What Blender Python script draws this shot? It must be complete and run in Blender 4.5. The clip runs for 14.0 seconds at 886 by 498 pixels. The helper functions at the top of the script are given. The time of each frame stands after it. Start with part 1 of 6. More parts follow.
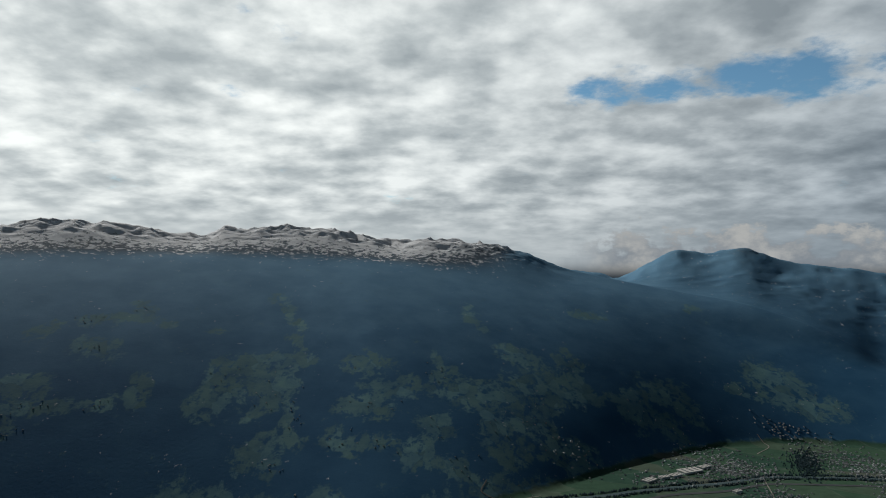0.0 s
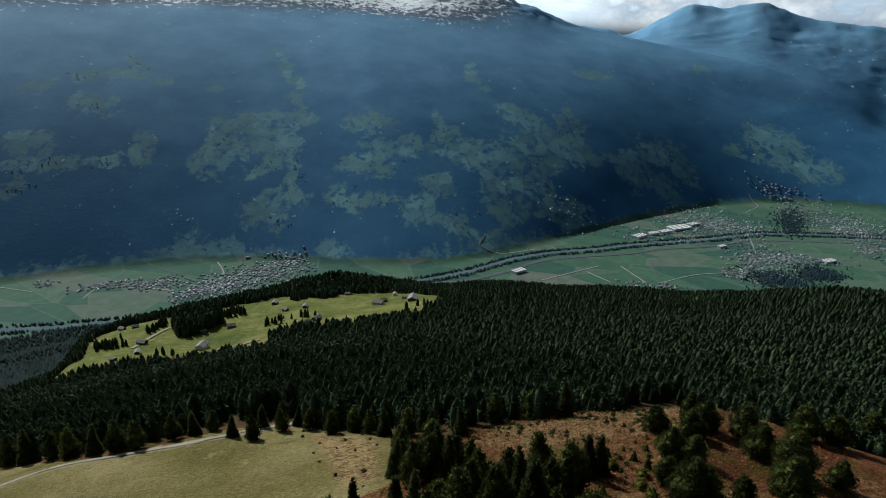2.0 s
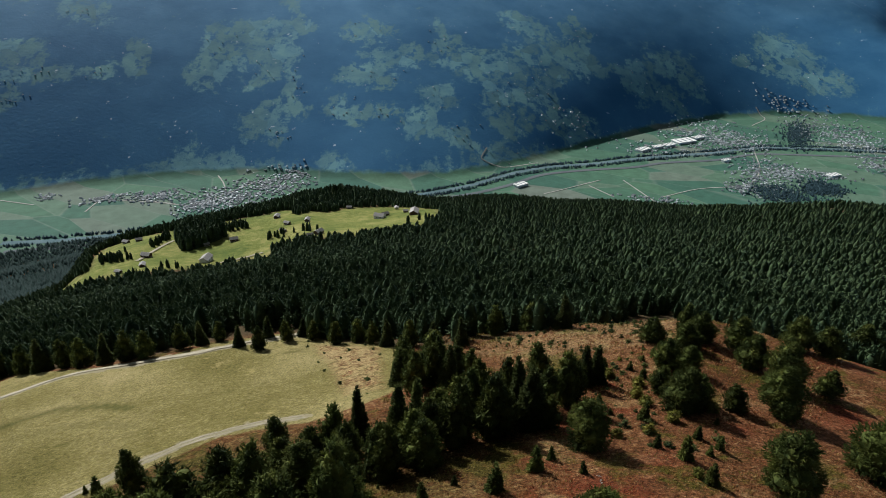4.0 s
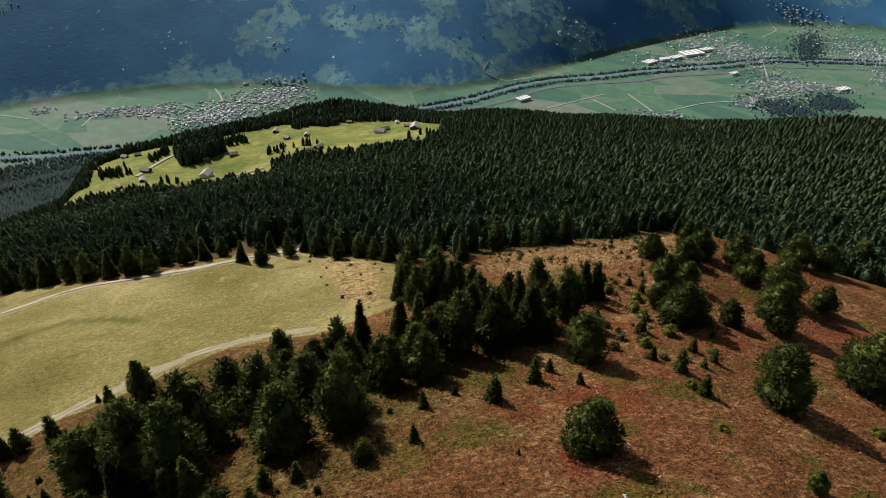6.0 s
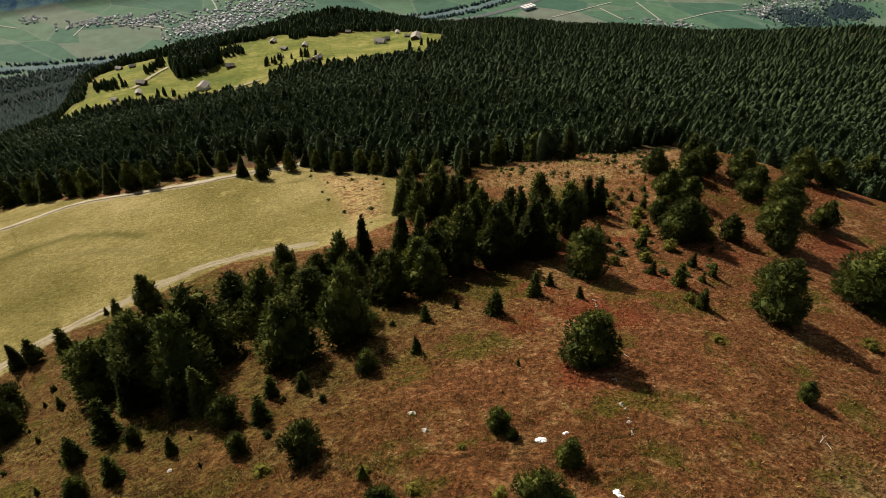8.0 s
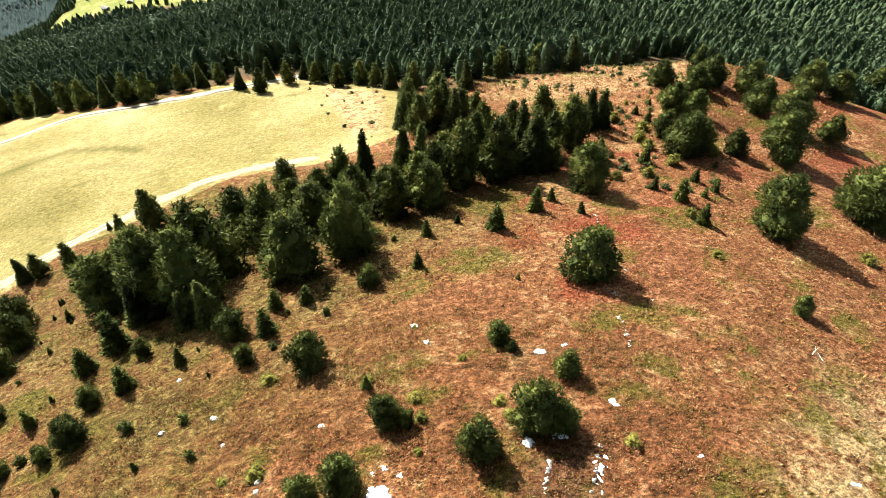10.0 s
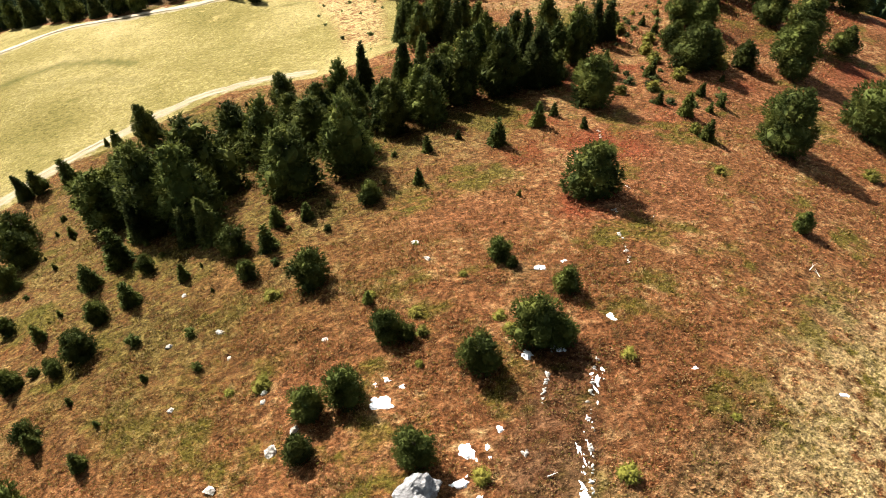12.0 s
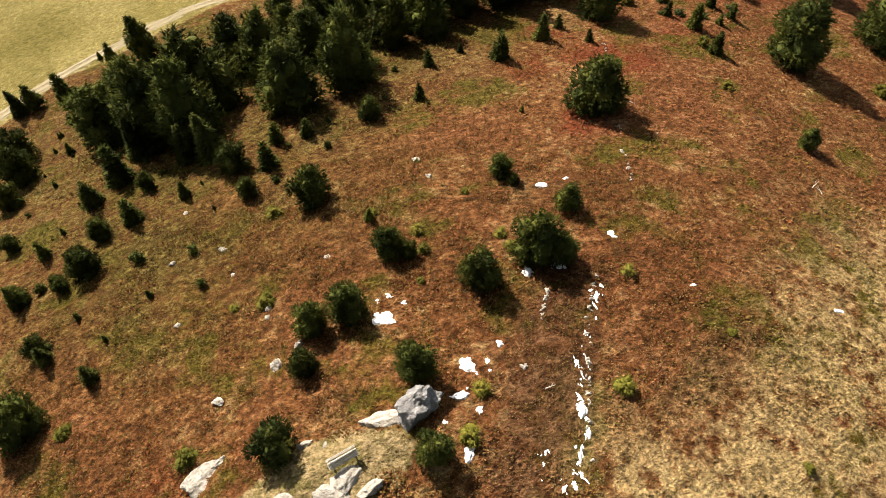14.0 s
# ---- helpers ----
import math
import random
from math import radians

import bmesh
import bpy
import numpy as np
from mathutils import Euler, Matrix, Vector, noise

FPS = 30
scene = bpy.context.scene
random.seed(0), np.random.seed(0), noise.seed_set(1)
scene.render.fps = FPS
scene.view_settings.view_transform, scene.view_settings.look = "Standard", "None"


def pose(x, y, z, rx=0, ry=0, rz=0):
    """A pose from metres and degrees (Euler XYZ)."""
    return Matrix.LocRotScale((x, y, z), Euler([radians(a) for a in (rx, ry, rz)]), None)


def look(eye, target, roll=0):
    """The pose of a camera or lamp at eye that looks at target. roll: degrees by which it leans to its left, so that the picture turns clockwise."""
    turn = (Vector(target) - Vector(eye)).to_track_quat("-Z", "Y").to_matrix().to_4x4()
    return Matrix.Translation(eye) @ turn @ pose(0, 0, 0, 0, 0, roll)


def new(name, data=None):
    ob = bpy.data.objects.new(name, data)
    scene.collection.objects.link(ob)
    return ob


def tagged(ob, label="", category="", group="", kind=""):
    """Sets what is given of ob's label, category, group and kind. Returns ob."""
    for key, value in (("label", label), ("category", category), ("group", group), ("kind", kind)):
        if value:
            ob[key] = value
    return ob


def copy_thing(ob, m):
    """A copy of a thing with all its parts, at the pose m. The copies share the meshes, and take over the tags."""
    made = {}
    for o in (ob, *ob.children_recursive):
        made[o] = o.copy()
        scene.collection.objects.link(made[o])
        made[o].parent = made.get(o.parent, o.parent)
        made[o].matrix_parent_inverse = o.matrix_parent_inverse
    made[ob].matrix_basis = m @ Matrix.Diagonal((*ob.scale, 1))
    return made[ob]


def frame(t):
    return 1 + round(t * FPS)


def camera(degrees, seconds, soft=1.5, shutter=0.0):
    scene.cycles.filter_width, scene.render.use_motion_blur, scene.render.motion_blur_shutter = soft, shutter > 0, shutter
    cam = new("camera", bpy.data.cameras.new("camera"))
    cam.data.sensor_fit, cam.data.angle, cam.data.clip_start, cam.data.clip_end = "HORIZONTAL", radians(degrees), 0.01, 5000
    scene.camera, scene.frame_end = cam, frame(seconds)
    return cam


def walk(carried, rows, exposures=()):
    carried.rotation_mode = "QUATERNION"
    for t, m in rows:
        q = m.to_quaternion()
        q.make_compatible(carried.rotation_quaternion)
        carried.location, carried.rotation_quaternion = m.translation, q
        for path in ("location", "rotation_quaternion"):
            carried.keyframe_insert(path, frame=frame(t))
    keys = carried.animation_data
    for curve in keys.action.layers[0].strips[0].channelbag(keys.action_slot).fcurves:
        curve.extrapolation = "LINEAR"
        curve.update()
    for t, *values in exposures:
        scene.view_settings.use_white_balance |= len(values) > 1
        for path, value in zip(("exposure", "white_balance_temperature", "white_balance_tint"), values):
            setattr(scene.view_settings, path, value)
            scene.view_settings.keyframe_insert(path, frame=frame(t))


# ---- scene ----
# ---------------------------------------------------------------- camera and walk
cam = camera(64.35, 14.0, soft=0.9)


def aim(yaw, pitch, roll):
    """A camera that hangs still in the air at the origin and only turns."""
    return pose(0, 0, 0, 0, 0, yaw) @ pose(0, 0, 0, 90 + pitch) @ pose(0, 0, 0, 0, 0, roll)


TURNS = [
    (0.0, 0.0, 0.8, 0.0), (0.1, 0.0, -0.1, 0.03), (0.2, 0.0, -1.3, 0.06), (0.3, 0.0, -2.7, 0.09), (0.4, 0.01, -4.2, 0.12),
    (0.5, 0.01, -5.8, 0.15), (0.6, 0.0, -7.45, 0.18), (0.7, -0.01, -9.35, 0.22), (0.8, -0.02, -11.3, 0.25), (0.9, -0.03, -13.4, 0.28),
    (1.0, -0.03, -14.91, 0.31), (1.1, -0.03, -15.4, 0.32), (1.5, -0.01, -16.79, 0.36), (2.0, 0.02, -18.57, 0.42), (2.5, 0.04, -20.32, 0.43),
    (3.0, 0.07, -22.09, 0.44), (5.5, 0.12, -30.7, 0.53), (6.5, 0.15, -34.14, 0.55), (7.5, 0.19, -37.6, 0.54), (8.0, 0.21, -39.33, 0.54),
    (10.5, 0.29, -47.93, 0.52), (11.5, 0.28, -51.32, 0.52), (12.5, 0.33, -54.69, 0.48), (13.5, 0.37, -58.05, 0.46), (14.0, 0.37, -59.71, 0.46),
]
EXPOSURES = [
    (0.0, -0.95, 6000, 9), (0.5, -0.95, 5700, 7), (1.0, -0.7, 5500, 6), (1.5, -0.2, 5500, 6), (2.0, 0.1, 5500, 6), (3.0, 0.45, 5600, 7), (5.5, 1.0, 5900, 10),
    (7.0, 0.85, 6600, 12), (8.2, 1.0, 6900, 12), (10.3, 2.72, 6000, 12), (11.0, 2.52, 6000, 12), (12.5, 2.05, 6700, 13), (14.0, 1.68, 7000, 14),
]
walk(cam, [(t, aim(*turn)) for t, *turn in TURNS], EXPOSURES)

# ---------------------------------------------------------------- sky and sun
SUN_BEARING, SUN_HEIGHT = -35.0, 31.5


class Nodes:
    """Short hand for node trees."""

    def __init__(self, tree):
        self.tree = tree
        tree.nodes.clear()

    def add(self, kind, ins=None, **props):
        node = self.tree.nodes.new(kind)
        for key, value in props.items():
            if key == "ramp":
                ramp = node.color_ramp
                while len(ramp.elements) < len(value):
                    ramp.elements.new(0.5)
                for e, (at, colour) in zip(ramp.elements, value):
                    e.position = at
                    e.color = (*colour, 1) if isinstance(colour, (tuple, list)) else (colour, colour, colour, 1)
            elif key == "operation":
                node.operation = value
            elif key == "blend_type":
                node.blend_type = value
            elif key == "data_type":
                node.data_type = value
            elif key == "feature":
                node.feature = value
            elif key == "attribute_name":
                node.attribute_name = value
            elif key == "sky_type":
                node.sky_type = value
            elif key == "noise_dimensions":
                node.noise_dimensions = value
            elif key == "use_clamp":
                node.use_clamp = value
            elif key == "interpolation_type":
                node.interpolation_type = value
        for key, value in (ins or {}).items():
            self.into(node.inputs[key], value)
        return node

    def into(self, socket, value):
        if isinstance(value, bpy.types.NodeSocket):
            self.tree.links.new(value, socket)
        elif isinstance(value, bpy.types.Node):
            self.tree.links.new(value.outputs[0], socket)
        elif isinstance(value, (tuple, list)) and len(value) == 3 and socket.type == "RGBA":
            socket.default_value = (*value, 1)
        else:
            socket.default_value = value

    def math(self, operation, a, b=0.0, clamp=False):
        return self.add("ShaderNodeMath", {0: a, 1: b}, operation=operation, use_clamp=clamp).outputs[0]

    def vector(self, operation, a, b=(0, 0, 0)):
        node = self.add("ShaderNodeVectorMath", {0: a}, operation=operation)
        if operation == "SCALE":
            self.into(node.inputs["Scale"], b)
        else:
            self.into(node.inputs[1], b)
        return node.outputs["Value"] if operation in ("DOT_PRODUCT", "LENGTH") else node.outputs[0]

    def noise(self, vector, scale, detail=4.0, rough=0.55, out=0):
        return self.add("ShaderNodeTexNoise", {"Vector": vector, "Scale": scale, "Detail": detail, "Roughness": rough}).outputs[out]

    def span(self, value, a, b, low=0.0, high=1.0):
        return self.add("ShaderNodeMapRange", {0: value, 1: a, 2: b, 3: low, 4: high}, interpolation_type="SMOOTHSTEP").outputs[0]

    def mix(self, factor, a, b, blend="MIX"):
        node = self.tree.nodes.new("ShaderNodeMix")
        node.data_type, node.blend_type = "RGBA", blend
        self.into(node.inputs[0], factor)
        self.into(node.inputs[6], a)
        self.into(node.inputs[7], b)
        return node.outputs[2]


world = bpy.data.worlds.new("sky")
scene.world = world
world.use_nodes = True
n = Nodes(world.node_tree)
way = n.add("ShaderNodeTexCoord").outputs["Generated"]
part_xyz = n.add("ShaderNodeSeparateXYZ", {0: way})
height = n.math("MAXIMUM", part_xyz.outputs[2], 0.0)
# the sheet of cloud, seen from below, drawn together towards the horizon
spread = n.math("DIVIDE", 1.0, n.math("ADD", height, 0.24))
sheet = n.vector("MULTIPLY", n.add("ShaderNodeCombineXYZ", {0: n.math("MULTIPLY", part_xyz.outputs[0], spread), 1: n.math("MULTIPLY", part_xyz.outputs[1], spread)}).outputs[0], (1.0, 0.95, 1.0))
billow = n.noise(sheet, 2.1, 6.0, 0.5)
puffs = n.noise(n.vector("ADD", sheet, (3.1, 7.7, 0)), 6.4, 6.0, 0.5)
depth = n.math("ADD", n.math("MULTIPLY", billow, 0.55), n.math("MULTIPLY", puffs, 0.45))
sun_way = (math.sin(radians(SUN_BEARING)) * math.cos(radians(SUN_HEIGHT)), math.cos(radians(SUN_BEARING)) * math.cos(radians(SUN_HEIGHT)), math.sin(radians(SUN_HEIGHT)))
nearness = n.vector("DOT_PRODUCT", way, sun_way)
# cloud thin and bright round the sun; unseen sky behind dimmed for deeper shade
glow = n.add("ShaderNodeValToRGB", {0: n.math("ADD", n.math("MULTIPLY", nearness, 0.5), 0.5)}, ramp=[(0.1, (0.05, 0.065, 0.085)), (0.50, (0.11, 0.14, 0.18)), (0.70, (0.42, 0.46, 0.50)), (0.80, (0.66, 0.68, 0.69)), (0.975, (1.0, 1.0, 0.97))]).outputs[0]
# overhead, out of view, cloud is dimmed to keep fill light out of shadows
glow = n.vector("SCALE", glow, n.span(height, 0.32, 0.58, 1.6, 0.10))
tone = n.add("ShaderNodeValToRGB", {0: depth}, ramp=[(0.38, (1.22, 1.20, 1.12)), (0.46, (0.96, 0.96, 0.91)), (0.54, (0.68, 0.70, 0.68)), (0.63, (0.47, 0.50, 0.50))]).outputs[0]
cloud = n.vector("MULTIPLY", tone, glow)
# a long gap of blue off to the side of the sun
gap_noise = n.noise(n.vector("ADD", sheet, (0.35, 0.9, 2.0)), 3.4, 7.0, 0.62)
bearing = n.math("ARCTAN2", part_xyz.outputs[0], part_xyz.outputs[1])
off = n.math("ABSOLUTE", n.math("SUBTRACT", part_xyz.outputs[2], n.math("ADD", 0.222, n.math("MULTIPLY", bearing, 0.02))))
band = n.math("MULTIPLY", n.span(off, 0.06, 0.0), n.span(bearing, 0.10, 0.26))
gap = n.span(n.math("ADD", n.math("MULTIPLY", band, 0.26), gap_noise), 0.64, 0.82)
sky = n.add("ShaderNodeTexSky", sky_type="NISHITA")
sky.sun_disc = False
sky.sun_elevation, sky.sun_rotation = radians(SUN_HEIGHT), radians(SUN_BEARING)
sky.altitude = 2000
blue = n.vector("MULTIPLY", sky.outputs[0], (0.105, 0.135, 0.128))
air = n.mix(gap, cloud, blue)
# towers of cumulus low over the far mountains
tower = n.noise(n.vector("MULTIPLY", n.add("ShaderNodeCombineXYZ", {0: bearing, 1: part_xyz.outputs[2]}).outputs[0], (13.0, 20.0, 1.0)), 1.0, 9.0, 0.6)
heap = n.math("SUBTRACT", tower, n.math("MULTIPLY", part_xyz.outputs[2], 4.2))
heap_tone = n.mix(n.span(tower, 0.42, 0.66), (0.42, 0.45, 0.47), (0.80, 0.77, 0.70))
# pale band along the horizon, and dim land below it
air = n.mix(n.span(part_xyz.outputs[2], 0.10, 0.0, 0.0, 0.7), air, n.vector("MULTIPLY", (0.66, 0.68, 0.66), glow))
air = n.mix(n.math("MULTIPLY", n.span(heap, 0.36, 0.44), n.span(bearing, 0.16, 0.26)), air, heap_tone)
air = n.mix(n.span(part_xyz.outputs[2], 0.0, -0.03), air, (0.03, 0.045, 0.06))
back = n.add("ShaderNodeBackground", {0: air, 1: 1.06})
n.add("ShaderNodeOutputWorld", {0: back})

lamp = bpy.data.lights.new("sun", "SUN")
lamp.energy, lamp.angle, lamp.color = 5.0, radians(0.6), (1.0, 0.93, 0.82)
sun = new("sun", lamp)
sun.matrix_world = look((0, 0, 300), tuple(300 * (k == 2) - 100 * c for k, c in enumerate(sun_way)))

# ---------------------------------------------------------------- materials
FLOOR = -700.0                      # the valley's floor


def material(name):
    m = bpy.data.materials.new(name)
    m.use_nodes = True
    return m, Nodes(m.node_tree)


def finish(n, colour, rough=0.8, bump=None, strength=0.4, distance=0.1, metal=0.0, spec=0.3, normal=None):
    ins = {"Base Color": colour, "Roughness": rough, "Metallic": metal, "Specular IOR Level": spec}
    if bump is not None:
        ins["Normal"] = n.add("ShaderNodeBump", {"Height": bump, "Strength": strength, "Distance": distance}).outputs[0]
    shader = n.add("ShaderNodeBsdfPrincipled", ins)
    n.add("ShaderNodeOutputMaterial", {0: shader})


def leafy(n, colour, through_light):
    """Matt leaves that let some light through."""
    front = n.add("ShaderNodeBsdfPrincipled", {"Base Color": colour, "Roughness": 0.8, "Specular IOR Level": 0.05})
    behind = n.add("ShaderNodeBsdfTranslucent", {0: colour})
    n.add("ShaderNodeOutputMaterial", {0: n.add("ShaderNodeMixShader", {0: through_light, 1: front.outputs[0], 2: behind.outputs[0]}).outputs[0]})


def place(n):
    return n.add("ShaderNodeNewGeometry").outputs["Position"]


def mask(n, name):
    return n.add("ShaderNodeAttribute", attribute_name=name).outputs["Fac"]


def heath_colour(n, p, lift=1.0):
    """Autumn dwarf heath: rust red, brown, straw and green in patches."""
    flat = n.vector("MULTIPLY", n.add("ShaderNodeVectorRotate", {"Vector": p, "Axis": (0, 0, 1), "Angle": -0.3}).outputs[0], (0.92, 1.05, 0.2))
    broad = n.noise(flat, 0.045, 5, 0.6)
    patch = n.noise(n.vector("ADD", flat, (31, 7, 0)), 0.16, 6, 0.65)
    fine = n.noise(flat, 1.1, 5, 0.65)
    grain = n.noise(flat, 5.0, 4, 0.7)
    c = n.add("ShaderNodeValToRGB", {0: n.math("ADD", n.math("MULTIPLY", patch, 0.42), n.math("MULTIPLY", fine, 0.58))},
              ramp=[(0.33, (0.036, 0.023, 0.008)), (0.43, (0.085, 0.035, 0.013)), (0.50, (0.122, 0.050, 0.019)), (0.56, (0.164, 0.080, 0.033)), (0.66, (0.28, 0.190, 0.086))]).outputs[0]
    c = n.mix(n.span(broad, 0.54, 0.66, 0, 0.75), c, (0.125, 0.028, 0.012))
    straw = n.noise(n.vector("ADD", flat, (5, 90, 0)), 0.07, 6, 0.65)
    c = n.mix(n.math("MULTIPLY", n.span(straw, 0.55, 0.70, 0.0, 0.85), n.span(fine, 0.35, 0.6, 0.2, 1.0)), c, tuple(v / lift ** 0.6 for v in (0.25, 0.165, 0.07)))
    green = n.noise(n.vector("ADD", flat, (60, 13, 0)), 0.11, 6, 0.7)
    c = n.mix(n.math("MULTIPLY", n.span(green, 0.51, 0.62), 0.8), c, (0.062, 0.058, 0.008))
    c = n.mix(n.math("MULTIPLY", mask(n, "lee"), n.span(n.math("ADD", n.math("MULTIPLY", fine, 0.5), n.math("MULTIPLY", patch, 0.5)), 0.40, 0.56, 0.25, 0.85)), c, n.mix(n.span(fine, 0.38, 0.62), (0.026, 0.023, 0.005), (0.088, 0.068, 0.016)))
    c = n.mix(n.math("MULTIPLY", mask(n, "straw"), n.span(n.math("ADD", n.math("MULTIPLY", fine, 0.5), n.math("MULTIPLY", n.noise(flat, 0.3, 6, 0.7), 0.5)), 0.41, 0.55, 0.0, 0.97)), c, tuple(v / lift ** 0.7 for v in (0.345, 0.252, 0.118)))
    # bilberry gone red, and dark wet heather
    worn = n.math("ADD", n.math("MULTIPLY", fine, 0.5), n.math("MULTIPLY", patch, 0.5))
    c = n.mix(n.math("MULTIPLY", mask(n, "rust"), n.span(worn, 0.42, 0.62, 0.0, 0.6)), c, n.mix(n.span(fine, 0.38, 0.62), (0.098, 0.026, 0.012), (0.190, 0.064, 0.032)))
    c = n.mix(n.math("MULTIPLY", mask(n, "peat"), n.span(worn, 0.36, 0.58, 0.2, 0.85)), c, n.mix(n.span(fine, 0.38, 0.62), (0.040, 0.018, 0.009), (0.105, 0.052, 0.026)))
    # shade in the gaps between the dwarf shrubs, painted as dark noise
    clump = n.noise(n.vector("ADD", flat, (17, 3, 0)), 2.3, 3, 0.6)
    c = n.mix(1.0, c, n.add("ShaderNodeValToRGB", {0: clump}, ramp=[(0.36, 0.48), (0.50, 0.95), (0.66, 1.35)]).outputs[0], "MULTIPLY")
    return n.mix(1.0, c, n.add("ShaderNodeValToRGB", {0: grain}, ramp=[(0.30, 0.42), (0.70, 1.45)]).outputs[0], "MULTIPLY"), fine, n.math("ADD", n.math("MULTIPLY", grain, 0.6), n.math("MULTIPLY", clump, 0.8))


def heath_material(name, lift):
    m, n = material(name)
    p = place(n)
    c, fine, grain = heath_colour(n, p, lift)
    # lift brightens the tufts' colour to make up for their own shade
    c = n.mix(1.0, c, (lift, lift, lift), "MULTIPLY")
    if name == "heath_tufts":
        island = n.add("ShaderNodeNewGeometry").outputs["Random Per Island"]
        c = n.mix(1.0, c, n.add("ShaderNodeValToRGB", {0: island}, ramp=[(0.0, 0.75), (1.0, 1.15)]).outputs[0], "MULTIPLY")
        other = n.math("FRACT", n.math("MULTIPLY", island, 37.7))
        c = n.mix(n.span(other, 0.80, 0.84, 0.0, 0.5), c, (0.34, 0.25, 0.115))
        c = n.mix(n.span(other, 0.14, 0.10, 0.0, 0.7), c, (0.12, 0.115, 0.02))
        leafy(n, c, 0.5)
        return m
    flat = n.vector("MULTIPLY", p, (1, 1, 0.2))
    # mown meadow
    wide, blades = n.noise(flat, 0.035, 5, 0.6), n.noise(flat, 0.9, 6, 0.7)
    grass = n.add("ShaderNodeValToRGB", {0: n.math("ADD", n.math("MULTIPLY", wide, 0.55), n.math("MULTIPLY", blades, 0.45))},
                  ramp=[(0.33, (0.086, 0.074, 0.017)), (0.46, (0.146, 0.122, 0.038)), (0.54, (0.197, 0.163, 0.062)), (0.66, (0.285, 0.228, 0.105))]).outputs[0]
    grass = n.mix(1.0, grass, n.add("ShaderNodeValToRGB", {0: n.noise(flat, 6.0, 3, 0.7)}, ramp=[(0.3, 0.5), (0.7, 1.4)]).outputs[0], "MULTIPLY")
    grass = n.mix(1.0, grass, n.add("ShaderNodeValToRGB", {0: n.noise(flat, 1.7, 9, 0.85)}, ramp=[(0.34, 0.5), (0.66, 1.4)]).outputs[0], "MULTIPLY")
    tread = n.noise(n.vector("MULTIPLY", flat, (0.35, 1.0, 1.0)), 0.16, 7, 0.7)
    grass = n.mix(n.span(tread, 0.56, 0.72, 0.0, 0.7), grass, (0.075, 0.070, 0.016))
    grass = n.mix(n.span(n.noise(n.vector("ADD", flat, (9, 4, 0)), 0.12, 7, 0.72), 0.58, 0.75, 0.0, 0.8), grass, (0.31, 0.24, 0.10))
    grass = n.mix(n.math("MULTIPLY", mask(n, "rut"), n.span(blades, 0.3, 0.6, 0.3, 0.9)), grass, (0.060, 0.060, 0.014))
    c = n.mix(n.span(n.math("ADD", mask(n, "meadow"), n.math("MULTIPLY", n.math("SUBTRACT", blades, 0.5), 0.6)), 0.35, 0.65), c, grass)
    # the alp's green pasture
    alp = n.add("ShaderNodeValToRGB", {0: n.math("ADD", n.math("MULTIPLY", n.noise(flat, 0.02, 7, 0.62), 0.6), n.math("MULTIPLY", n.noise(flat, 0.15, 5, 0.7), 0.4))}, ramp=[(0.38, (0.058, 0.078, 0.016)), (0.5, (0.112, 0.122, 0.028)), (0.62, (0.195, 0.178, 0.060))]).outputs[0]
    ragged = n.math("MULTIPLY", n.math("SUBTRACT", n.noise(flat, 0.05, 4, 0.6), 0.5), 0.8)
    c = n.mix(n.span(n.math("ADD", mask(n, "alp"), ragged), 0.42, 0.58), c, alp)
    # needle litter under the wood
    litter = n.mix(n.noise(flat, 0.4, 4, 0.6), (0.035, 0.028, 0.014), (0.09, 0.06, 0.03))
    c = n.mix(mask(n, "wood"), c, litter)
    # trodden earth
    earth = n.mix(n.span(n.noise(flat, 2.6, 8, 0.75), 0.36, 0.64), (0.085, 0.066, 0.026), (0.30, 0.225, 0.12))
    earth = n.mix(n.span(n.noise(n.vector("ADD", flat, (4, 8, 0)), 0.5, 6, 0.7), 0.48, 0.62, 0.0, 0.8), earth, (0.085, 0.078, 0.022))
    c = n.mix(n.span(n.math("ADD", mask(n, "bare"), n.math("MULTIPLY", n.math("SUBTRACT", fine, 0.5), 0.9)), 0.38, 0.66), c, earth)
    gravel = n.mix(n.noise(flat, 1.1, 7, 0.7), (0.15, 0.125, 0.07), (0.29, 0.25, 0.165))
    c = n.mix(n.span(n.math("ADD", mask(n, "gravel"), n.math("MULTIPLY", n.math("SUBTRACT", n.noise(flat, 0.45, 6, 0.7), 0.5), 1.5)), 0.30, 0.62), c, gravel)
    finish(n, c, 0.95, n.math("ADD", fine, n.math("MULTIPLY", grain, 1.4)), 1.0, 0.42, spec=0.03)
    return m


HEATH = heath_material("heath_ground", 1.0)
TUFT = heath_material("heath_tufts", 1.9)


